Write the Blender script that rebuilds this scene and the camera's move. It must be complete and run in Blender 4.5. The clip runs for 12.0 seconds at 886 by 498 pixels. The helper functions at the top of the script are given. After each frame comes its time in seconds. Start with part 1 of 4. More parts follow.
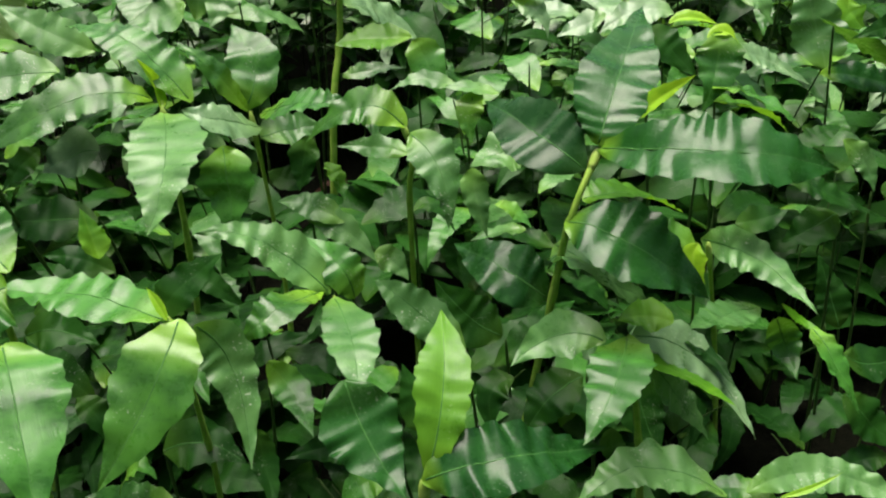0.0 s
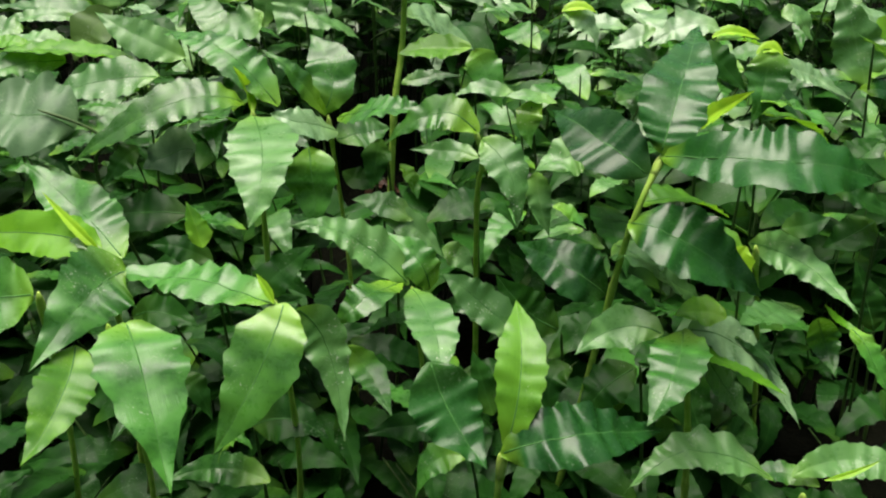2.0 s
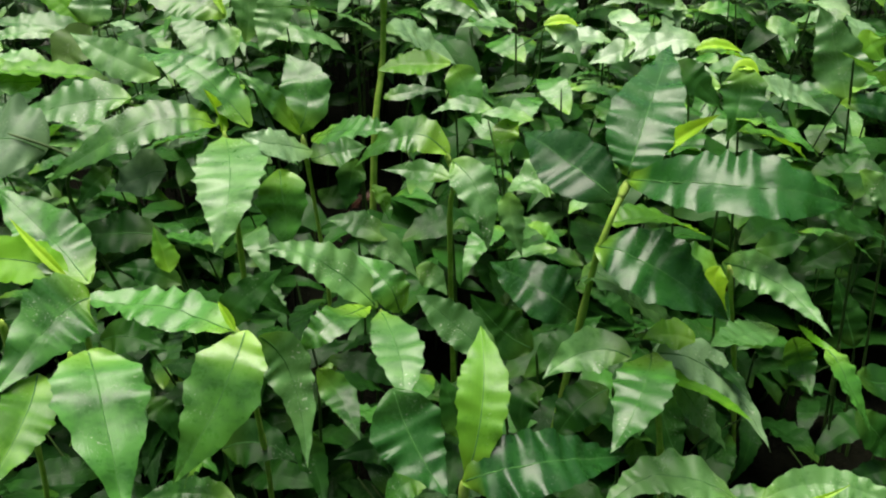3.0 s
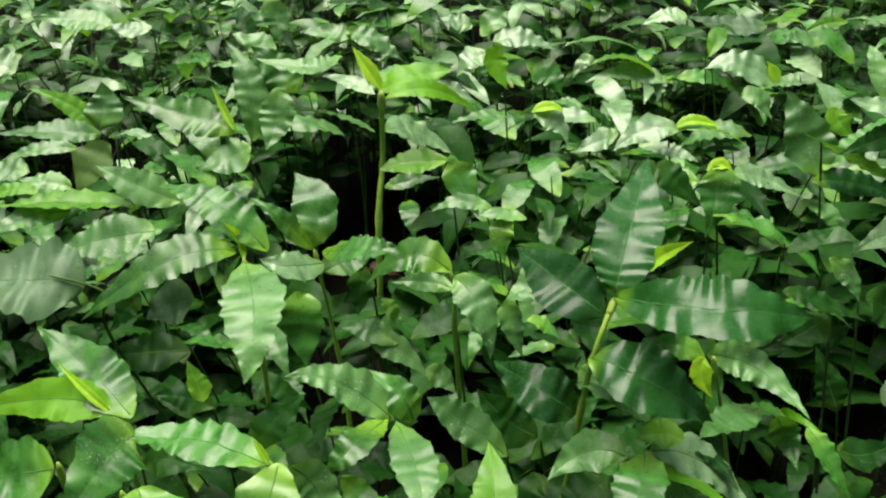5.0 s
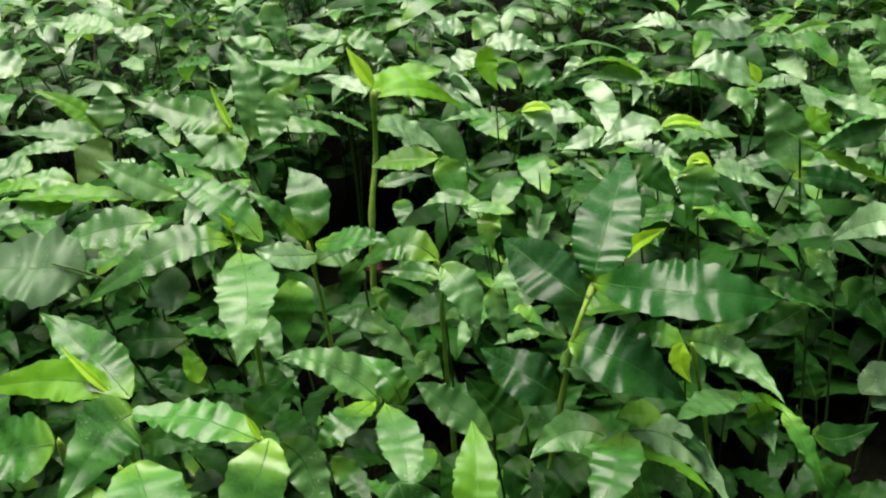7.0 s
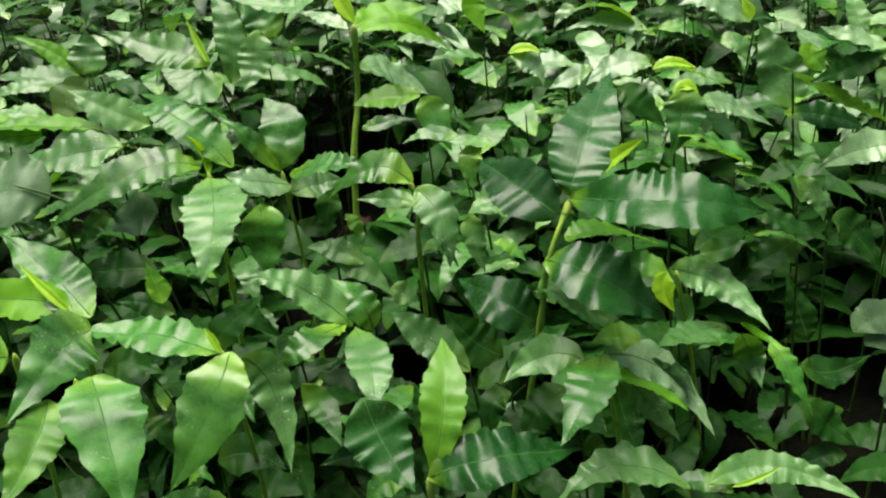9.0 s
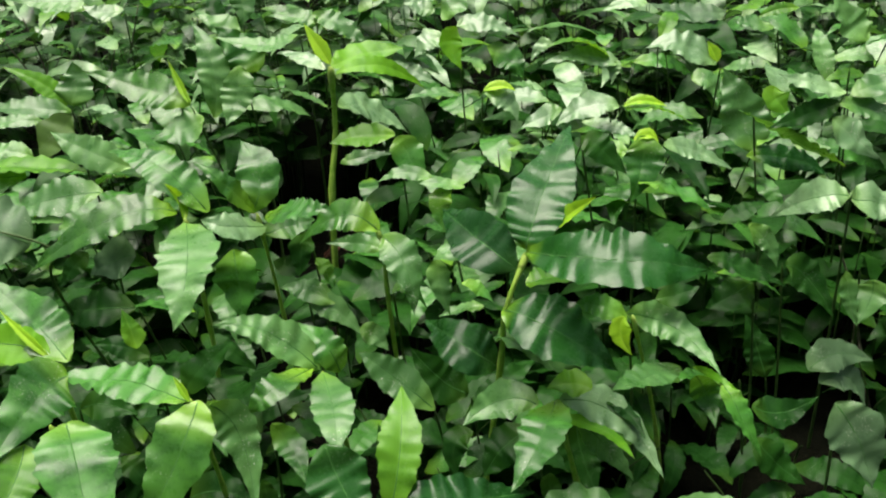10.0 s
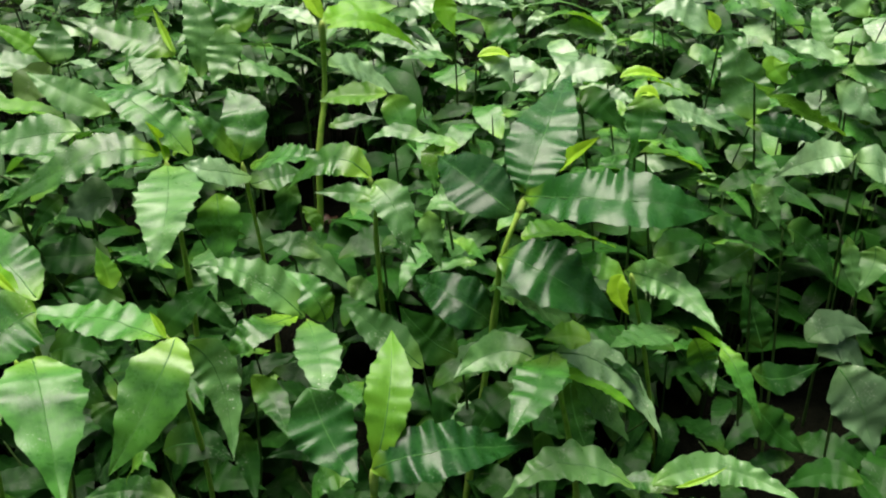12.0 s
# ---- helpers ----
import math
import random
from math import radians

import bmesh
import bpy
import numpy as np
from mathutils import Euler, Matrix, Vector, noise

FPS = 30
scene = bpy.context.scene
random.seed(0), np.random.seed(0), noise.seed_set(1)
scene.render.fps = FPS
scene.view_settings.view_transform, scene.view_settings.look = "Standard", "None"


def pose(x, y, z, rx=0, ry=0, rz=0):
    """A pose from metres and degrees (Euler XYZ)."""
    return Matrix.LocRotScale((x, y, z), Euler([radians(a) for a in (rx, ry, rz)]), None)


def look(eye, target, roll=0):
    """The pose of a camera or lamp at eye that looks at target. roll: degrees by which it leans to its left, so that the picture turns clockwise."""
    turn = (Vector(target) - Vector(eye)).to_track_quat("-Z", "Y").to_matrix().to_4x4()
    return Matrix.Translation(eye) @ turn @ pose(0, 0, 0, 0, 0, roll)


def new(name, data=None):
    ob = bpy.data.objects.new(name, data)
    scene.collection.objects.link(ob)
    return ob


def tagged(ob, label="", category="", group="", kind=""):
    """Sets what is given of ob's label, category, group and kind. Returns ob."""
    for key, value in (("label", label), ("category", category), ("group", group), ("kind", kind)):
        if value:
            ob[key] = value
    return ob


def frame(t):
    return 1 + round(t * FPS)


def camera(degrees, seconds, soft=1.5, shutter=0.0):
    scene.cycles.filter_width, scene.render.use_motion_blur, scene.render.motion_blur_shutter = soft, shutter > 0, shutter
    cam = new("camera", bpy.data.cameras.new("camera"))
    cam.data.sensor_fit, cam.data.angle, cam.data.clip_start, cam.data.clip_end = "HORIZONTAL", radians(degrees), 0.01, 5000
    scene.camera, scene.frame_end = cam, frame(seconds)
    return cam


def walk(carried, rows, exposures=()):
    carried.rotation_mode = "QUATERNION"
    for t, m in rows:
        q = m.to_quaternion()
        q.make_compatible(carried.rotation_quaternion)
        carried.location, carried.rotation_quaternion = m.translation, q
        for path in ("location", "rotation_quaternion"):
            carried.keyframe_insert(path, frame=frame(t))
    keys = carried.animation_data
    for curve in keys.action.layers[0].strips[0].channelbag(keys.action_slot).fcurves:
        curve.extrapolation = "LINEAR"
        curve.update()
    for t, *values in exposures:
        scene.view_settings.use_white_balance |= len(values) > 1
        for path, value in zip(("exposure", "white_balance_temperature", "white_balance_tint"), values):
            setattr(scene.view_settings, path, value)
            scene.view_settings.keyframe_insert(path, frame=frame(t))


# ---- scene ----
# Camera: hand-held, about half a metre above the ground, looking down over a bed of wavy-leaved plants.
cam = camera(56.62, 12.0, soft=2.15)
PATH = [
    (0.0, 0.0000, -0.0000, 0.4200, 56.000, 0.000, 0.000),
    (0.5, -0.0186, -0.0090, 0.4201, 55.871, -0.386, 0.398),
    (1.0, -0.0211, -0.0142, 0.4236, 55.964, -0.517, 0.902),
    (1.5, -0.0208, -0.0174, 0.4353, 55.961, -0.629, 1.305),
    (2.0, -0.0281, -0.0308, 0.4359, 56.233, -0.416, 1.603),
    (2.5, -0.0151, -0.0232, 0.4390, 56.226, -0.320, 1.929),
    (4.5, -0.0044, -0.0235, 0.4953, 56.888, 1.790, 0.620),
    (5.0, -0.0096, -0.0258, 0.5169, 57.085, 2.456, 0.266),
    (5.5, -0.0264, -0.0346, 0.5079, 57.924, 2.680, 0.148),
    (6.0, -0.0209, -0.0349, 0.5026, 57.793, 2.608, 0.379),
    (6.5, -0.0112, -0.0448, 0.4984, 57.973, 2.511, 0.322),
    (7.0, -0.0002, -0.0489, 0.5158, 57.829, 2.561, 0.377),
    (9.0, 0.0179, -0.0577, 0.4707, 57.354, 2.824, 0.858),
    (9.5, 0.0329, -0.0599, 0.4694, 57.317, 2.582, 0.915),
    (10.0, 0.0403, -0.0599, 0.5056, 57.325, 2.413, 0.990),
    (10.5, 0.0558, -0.0468, 0.5086, 57.291, 2.202, 0.703),
    (11.0, 0.0492, -0.0470, 0.4941, 57.387, 1.854, 0.454),
    (11.5, 0.0208, -0.0539, 0.5006, 57.775, 1.322, 0.349),
    (12.0, 0.0313, -0.0622, 0.4624, 58.111, 0.508, 0.563),
]
walk(cam, [(t, pose(x, y, z, rx, ry, rz)) for t, x, y, z, rx, ry, rz in PATH], exposures=[(0.0, 0.83, 7050, 10), (12.0, 0.83, 7050, 10)])

# ---- light: an even, bright sky over a clearing, tinged green by the leaves overhead ----
world = bpy.data.worlds.new("sky")
scene.world = world
world.use_nodes = True
wn, wl = world.node_tree.nodes, world.node_tree.links
wn.clear()
sky = wn.new("ShaderNodeTexSky")
sky.sky_type = "NISHITA"
sky.sun_disc = False
sky.sun_elevation, sky.sun_rotation = radians(72), radians(-28)
sky.air_density, sky.dust_density, sky.ozone_density = 1.0, 6.0, 1.0
back = wn.new("ShaderNodeBackground")
back.inputs["Strength"].default_value = 0.105
wout = wn.new("ShaderNodeOutputWorld")
wl.new(sky.outputs[0], back.inputs["Color"])
wl.new(back.outputs[0], wout.inputs["Surface"])

sun = new("sun", bpy.data.lights.new("sun", "SUN"))
sun.data.energy, sun.data.angle, sun.data.color = 3.7, radians(46), (0.98, 1.0, 0.97)
sun.matrix_world = look((-0.3, 0.95, 2.1), (0, 0.4, 0))


# ---- materials ----
def material(name):
    m = bpy.data.materials.new(name)
    m.use_nodes = True
    m.node_tree.nodes.clear()
    return m, m.node_tree.nodes, m.node_tree.links


def math_node(n, l, op, a, b=None):
    k = n.new("ShaderNodeMath")
    k.operation = op
    for i, v in enumerate((a, b)):
        if v is None:
            continue
        if isinstance(v, (int, float)):
            k.inputs[i].default_value = v
        else:
            l.new(v, k.inputs[i])
    return k.outputs[0]


def ramp(n, l, fac, stops):
    k = n.new("ShaderNodeValToRGB")
    while len(k.color_ramp.elements) < len(stops):
        k.color_ramp.elements.new(0.5)
    for e, (p, c) in zip(k.color_ramp.elements, stops):
        e.position, e.color = p, (*c, 1)
    l.new(fac, k.inputs[0])
    return k.outputs[0]


def mix(n, l, fac, a, b, kind="MIX"):
    k = n.new("ShaderNodeMix")
    k.data_type, k.blend_type = "RGBA", kind
    for i, v in ((0, fac), (6, a), (7, b)):
        if isinstance(v, (int, float)):
            k.inputs[i].default_value = v
        elif isinstance(v, tuple):
            k.inputs[i].default_value = (*v, 1)
        else:
            l.new(v, k.inputs[i])
    return k.outputs[2]


def noise_node(n, l, vec, scale, detail=3.0, rough=0.55):
    k = n.new("ShaderNodeTexNoise")
    k.inputs["Scale"].default_value, k.inputs["Detail"].default_value, k.inputs["Roughness"].default_value = scale, detail, rough
    l.new(vec, k.inputs["Vector"])
    return k.outputs["Fac"]


def leaf_material(name, deep, light, rib, through_light, gloss=0.38, dust=0.25, translucent=0.15, fresh=0.6, shine=0.35, reach=0.016):
    """A leaf: UV is (along, across) in metres from the foot of the midrib."""
    m, n, l = material(name)
    uv = n.new("ShaderNodeUVMap").outputs[0]
    obj = n.new("ShaderNodeTexCoord").outputs["Object"]
    rnd = n.new("ShaderNodeObjectInfo").outputs["Random"]
    sep = n.new("ShaderNodeSeparateXYZ")
    l.new(uv, sep.inputs[0])
    along, across = sep.outputs[0], sep.outputs[1]
    # two scales of mottling
    big = noise_node(n, l, obj, 95, 3)
    fine = noise_node(n, l, obj, 520, 3)
    mott = math_node(n, l, "ADD", math_node(n, l, "MULTIPLY", big, 0.65), math_node(n, l, "MULTIPLY", fine, 0.35))
    mott = math_node(n, l, "ADD", mott, math_node(n, l, "MULTIPLY", math_node(n, l, "SUBTRACT", rnd, 0.5), 0.35))
    # soft uneven bands across the blade
    cross = n.new("ShaderNodeCombineXYZ")
    l.new(math_node(n, l, "ADD", along, math_node(n, l, "MULTIPLY", rnd, 7.0)), cross.inputs[0])
    l.new(math_node(n, l, "MULTIPLY", math_node(n, l, "ABSOLUTE", across), 0.45), cross.inputs[1])
    band = noise_node(n, l, cross.outputs[0], 100, 2)
    mott = math_node(n, l, "ADD", mott, math_node(n, l, "MULTIPLY", math_node(n, l, "SUBTRACT", band, 0.5), 0.85))
    col = ramp(n, l, mott, [(0.35, deep), (0.65, light)])
    # fine veins that run along the blade
    comb = n.new("ShaderNodeCombineXYZ")
    l.new(math_node(n, l, "MULTIPLY", along, 0.06), comb.inputs[0])
    l.new(across, comb.inputs[1])
    veins = noise_node(n, l, comb.outputs[0], 1500, 2)
    col = mix(n, l, math_node(n, l, "MULTIPLY", veins, 0.16), col, rib)
    ribness = math_node(n, l, "SUBTRACT", 1.0, math_node(n, l, "DIVIDE", math_node(n, l, "ABSOLUTE", across), 0.0009))
    ribness = math_node(n, l, "MAXIMUM", ribness, 0.0)
    col = mix(n, l, math_node(n, l, "MULTIPLY", ribness, 0.2), col, rib)
    # the foot of the blade is fresher
    foot = math_node(n, l, "MAXIMUM", math_node(n, l, "SUBTRACT", 1.0, math_node(n, l, "DIVIDE", along, reach)), 0.0)
    col = mix(n, l, math_node(n, l, "MULTIPLY", foot, fresh), col, (0.22, 0.44, 0.03))
    # splashes of dried mud and dust
    spots = noise_node(n, l, obj, 900, 2, 0.7)
    patch = noise_node(n, l, obj, 60, 1)
    spot = math_node(n, l, "MULTIPLY", ramp(n, l, spots, [(0.62, (0, 0, 0)), (0.68, (1, 1, 1))]), ramp(n, l, patch, [(0.56, (0, 0, 0)), (0.66, (1, 1, 1))]))
    film = math_node(n, l, "MULTIPLY", patch, dust * 0.10)
    col = mix(n, l, film, col, (0.30, 0.36, 0.26))
    col = mix(n, l, math_node(n, l, "MULTIPLY", spot, min(1.0, dust * 2.2)), col, (0.55, 0.58, 0.46))
    bsdf = n.new("ShaderNodeBsdfPrincipled")
    l.new(col, bsdf.inputs["Base Color"])
    rough = math_node(n, l, "ADD", gloss, math_node(n, l, "MULTIPLY", math_node(n, l, "ADD", math_node(n, l, "SUBTRACT", big, 0.5), math_node(n, l, "SUBTRACT", noise_node(n, l, obj, 260, 3, 0.6), 0.5)), 0.45))
    l.new(rough, bsdf.inputs["Roughness"])
    bsdf.inputs["Specular IOR Level"].default_value = shine
    b1 = n.new("ShaderNodeBump")
    b1.inputs["Strength"].default_value, b1.inputs["Distance"].default_value = 0.17, 0.0006
    h = math_node(n, l, "ADD", veins, math_node(n, l, "MULTIPLY", fine, 0.5))
    h = math_node(n, l, "SUBTRACT", h, math_node(n, l, "MULTIPLY", ribness, 0.8))
    l.new(h, b1.inputs["Height"])
    # shallow quilting between the veins
    b2 = n.new("ShaderNodeBump")
    b2.inputs["Strength"].default_value, b2.inputs["Distance"].default_value = 0.16, 0.0010
    l.new(math_node(n, l, "ADD", band, math_node(n, l, "MULTIPLY", noise_node(n, l, obj, 95, 1), 1.6)), b2.inputs["Height"])
    l.new(b1.outputs[0], b2.inputs["Normal"])
    l.new(b2.outputs[0], bsdf.inputs["Normal"])
    tr = n.new("ShaderNodeBsdfTranslucent")
    l.new(mix(n, l, 0.35, col, through_light), tr.inputs["Color"])
    ms = n.new("ShaderNodeMixShader")
    ms.inputs[0].default_value = translucent
    l.new(bsdf.outputs[0], ms.inputs[1])
    l.new(tr.outputs[0], ms.inputs[2])
    o = n.new("ShaderNodeOutputMaterial")
    l.new(ms.outputs[0], o.inputs["Surface"])
    return m


LEAF = {
    "mature": leaf_material("leaf_green", (0.010, 0.082, 0.007), (0.046, 0.200, 0.022), (0.12, 0.29, 0.07), (0.16, 0.46, 0.02), fresh=0.6, shine=0.36, reach=0.02, gloss=0.33, translucent=0.25),
    "fresh": leaf_material("leaf_light_green", (0.010, 0.080, 0.005), (0.044, 0.180, 0.015), (0.16, 0.34, 0.08), (0.2, 0.5, 0.02), fresh=0.95, translucent=0.28, shine=0.42, reach=0.025, gloss=0.32),
    # deep green, with the shade low in the bed put into the colour
    "dark": leaf_material("leaf_deep_shaded_green", (0.003, 0.030, 0.0025), (0.010, 0.060, 0.005), (0.04, 0.12, 0.03), (0.12, 0.36, 0.02), gloss=0.36, dust=0.12, translucent=0.16, fresh=0.1, shine=0.09),
    "glossy": leaf_material("leaf_glossy_green", (0.002, 0.036, 0.004), (0.009, 0.072, 0.008), (0.06, 0.17, 0.05), (0.14, 0.42, 0.02), gloss=0.25, dust=0.08, translucent=0.10, fresh=0.6, shine=0.25, reach=0.012),
    "deep": leaf_material("leaf_glossy_deep_green", (0.002, 0.034, 0.004), (0.009, 0.066, 0.008), (0.06, 0.17, 0.05), (0.14, 0.42, 0.02), gloss=0.28, dust=0.08, translucent=0.10, fresh=0.05, shine=0.22),
    # two dusty pale greens, with sheen from the sky put into the colour
    "pale": leaf_material("leaf_dusty_sheen_green", (0.034, 0.135, 0.022), (0.095, 0.250, 0.058), (0.17, 0.31, 0.13), (0.16, 0.42, 0.03), gloss=0.36, dust=0.5, fresh=0.4, shine=0.38, translucent=0.24),
    "sheened": leaf_material("leaf_pale_dusty_sheen", (0.070, 0.175, 0.058), (0.17, 0.32, 0.13), (0.3, 0.42, 0.24), (0.18, 0.42, 0.05), gloss=0.36, dust=0.6, fresh=0.3, shine=0.5),
    "young": leaf_material("leaf_fresh_green", (0.034, 0.155, 0.008), (0.090, 0.27, 0.016), (0.24, 0.47, 0.06), (0.3, 0.62, 0.01), gloss=0.38, dust=0.1, translucent=0.36),
    "lime": leaf_material("leaf_lime_green", (0.065, 0.25, 0.006), (0.13, 0.37, 0.012), (0.24, 0.47, 0.06), (0.3, 0.62, 0.01), gloss=0.42, dust=0.1, translucent=0.36, shine=0.25),
    "shoot": leaf_material("leaf_shoot", (0.19, 0.43, 0.012), (0.32, 0.57, 0.02), (0.42, 0.62, 0.1), (0.4, 0.68, 0.01), gloss=0.42, dust=0.0, translucent=0.36, fresh=0.2),
    "olive": leaf_material("leaf_olive", (0.025, 0.07, 0.008), (0.05, 0.11, 0.018), (0.10, 0.16, 0.04), (0.2, 0.3, 0.03), gloss=0.5, fresh=0.0, shine=0.2),
    "grey": leaf_material("leaf_grey_green", (0.035, 0.085, 0.035), (0.075, 0.150, 0.065), (0.12, 0.2, 0.12), (0.15, 0.3, 0.08), gloss=0.36, dust=0.3, fresh=0.1, shine=0.14),
}


def stem_material(name, a, b):
    m, n, l = material(name)
    obj = n.new("ShaderNodeTexCoord").outputs["Object"]
    col = ramp(n, l, noise_node(n, l, obj, 160, 4), [(0.3, a), (0.7, b)])
    bsdf = n.new("ShaderNodeBsdfPrincipled")
    l.new(col, bsdf.inputs["Base Color"])
    bsdf.inputs["Roughness"].default_value = 0.5
    bsdf.inputs["Specular IOR Level"].default_value = 0.2
    bp = n.new("ShaderNodeBump")
    bp.inputs["Strength"].default_value, bp.inputs["Distance"].default_value = 0.4, 0.0005
    l.new(noise_node(n, l, obj, 900, 2), bp.inputs["Height"])
    l.new(bp.outputs[0], bsdf.inputs["Normal"])
    o = n.new("ShaderNodeOutputMaterial")
    l.new(bsdf.outputs[0], o.inputs["Surface"])
    return m


STEM = stem_material("green_stem", (0.17, 0.33, 0.035), (0.32, 0.48, 0.085))
SHEATH = stem_material("sheath", (0.24, 0.40, 0.05), (0.42, 0.55, 0.14))
# two stalk greens with shade put into the colour, so they sink into gaps
STEM_LOW = stem_material("low_shaded_stem", (0.010, 0.034, 0.005), (0.028, 0.062, 0.013))
STEM_DIM = stem_material("shaded_stem", (0.022, 0.058, 0.010), (0.055, 0.10, 0.026))
RIB = stem_material("midrib", (0.025, 0.11, 0.018), (0.06, 0.18, 0.04))
RIB_DARK = stem_material("midrib_groove", (0.022, 0.105, 0.016), (0.05, 0.165, 0.03))
LITTER = stem_material("dead_leaf", (0.016, 0.007, 0.004), (0.045, 0.018, 0.010))
DRY = stem_material("dry_twig", (0.06, 0.055, 0.035), (0.15, 0.14, 0.10))


def soil_material():
    m, n, l = material("forest_soil")
    obj = n.new("ShaderNodeTexCoord").outputs["Object"]
    a = noise_node(n, l, obj, 14, 6, 0.65)
    b = noise_node(n, l, obj, 160, 5, 0.6)
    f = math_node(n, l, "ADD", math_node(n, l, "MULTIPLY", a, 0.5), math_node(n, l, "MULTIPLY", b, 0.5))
    # near black: the shade between the plants is put into the soil's colour
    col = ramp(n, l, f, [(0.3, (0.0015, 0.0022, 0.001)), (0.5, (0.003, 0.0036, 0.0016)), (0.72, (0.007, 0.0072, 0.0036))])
    bsdf = n.new("ShaderNodeBsdfPrincipled")
    l.new(col, bsdf.inputs["Base Color"])
    bsdf.inputs["Roughness"].default_value = 0.95
    bsdf.inputs["Specular IOR Level"].default_value = 0.06
    bp = n.new("ShaderNodeBump")
    bp.inputs["Strength"].default_value, bp.inputs["Distance"].default_value = 0.8, 0.006
    l.new(b, bp.inputs["Height"])
    l.new(bp.outputs[0], bsdf.inputs["Normal"])
    o = n.new("ShaderNodeOutputMaterial")
    l.new(bsdf.outputs[0], o.inputs["Surface"])
    return m


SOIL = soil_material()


# ---- the ground: one sheet, finer under the plants ----
def ground():
    me = bpy.data.meshes.new("ground")
    xs = sorted({round(-1.5 + 0.05 * i, 3) for i in range(61)} | {-400.0, -60.0, -12.0, -4.0, 4.0, 12.0, 60.0, 400.0})
    ys = sorted({round(-0.6 + 0.05 * i, 3) for i in range(65)} | {-400.0, -60.0, -12.0, -3.0, 4.5, 12.0, 60.0, 400.0})
    verts = []
    for y in ys:
        for x in xs:
            z = 0.012 * noise.noise((x * 5, y * 5, 0.3)) + 0.004 * noise.noise((x * 19, y * 19, 2.0)) - 0.012 if abs(x) < 2 and -1 < y < 3 else -0.012
            verts.append((x, y, z))
    w = len(xs)
    faces = [(j * w + i, j * w + i + 1, (j + 1) * w + i + 1, (j + 1) * w + i) for j in range(len(ys) - 1) for i in range(w - 1)]
    me.from_pydata(verts, [], faces)
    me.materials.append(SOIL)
    for p in me.polygons:
        p.use_smooth = True
    return tagged(new("ground", me), "woodland soil under the plants, near black with their shade in its colour", "ground", kind="structure")


ground()


# ---- an unseen ring of dark leaves, added to cut low sky light and reflections ----
def sky_screen():
    rnd = random.Random(3)
    verts, faces = [], []
    for k in range(11000):
        a = rnd.uniform(0, 6.2832)
        r = rnd.uniform(5.0, 7.5)
        # lower towards +y, so that flat leaves still reflect sky from there
        tall = 3.6 - 1.8 * math.sin(a) + 0.9 * noise.noise((3 * math.cos(a), 3 * math.sin(a), 5.0))
        c = np.array((r * math.cos(a), r * math.sin(a), tall * rnd.random() ** 0.9))
        d = unit(np.array([rnd.gauss(0, 1) for _ in range(3)]))
        e = unit(np.cross(d, (0.3, 0.2, 0.9)))
        w = rnd.uniform(0.16, 0.34)
        base = len(verts)
        verts += [tuple(c - d * w), tuple(c + e * w * 0.45 + np.array((0, 0, 0.03))), tuple(c + d * w), tuple(c - e * w * 0.45 + np.array((0, 0, 0.03)))]
        faces.append((base, base + 1, base + 2, base + 3))
    uvs = [(0.05, 0.01)] * len(verts)
    tagged(new("woodland_edge", sheet_mesh("woodland_edge", verts, faces, uvs, LEAF["dark"])), "unseen ring of dark leaves added to cut off the low sky", "woodland", kind="stuff")


# ---- leaves and plants ----
def unit(v):
    return v / max(np.linalg.norm(v), 1e-9)


def ripples(rng, u, v, parts):
    """A smooth uneven field over the blade: a few crossing waves of random phase."""
    total = 0
    for fu, fv, weight in parts:
        total = total + weight * np.sin(fu * rng.uniform(0.8, 1.25) * u + fv * rng.uniform(-1, 1) * v + rng.uniform(0, 6.28))
    return total


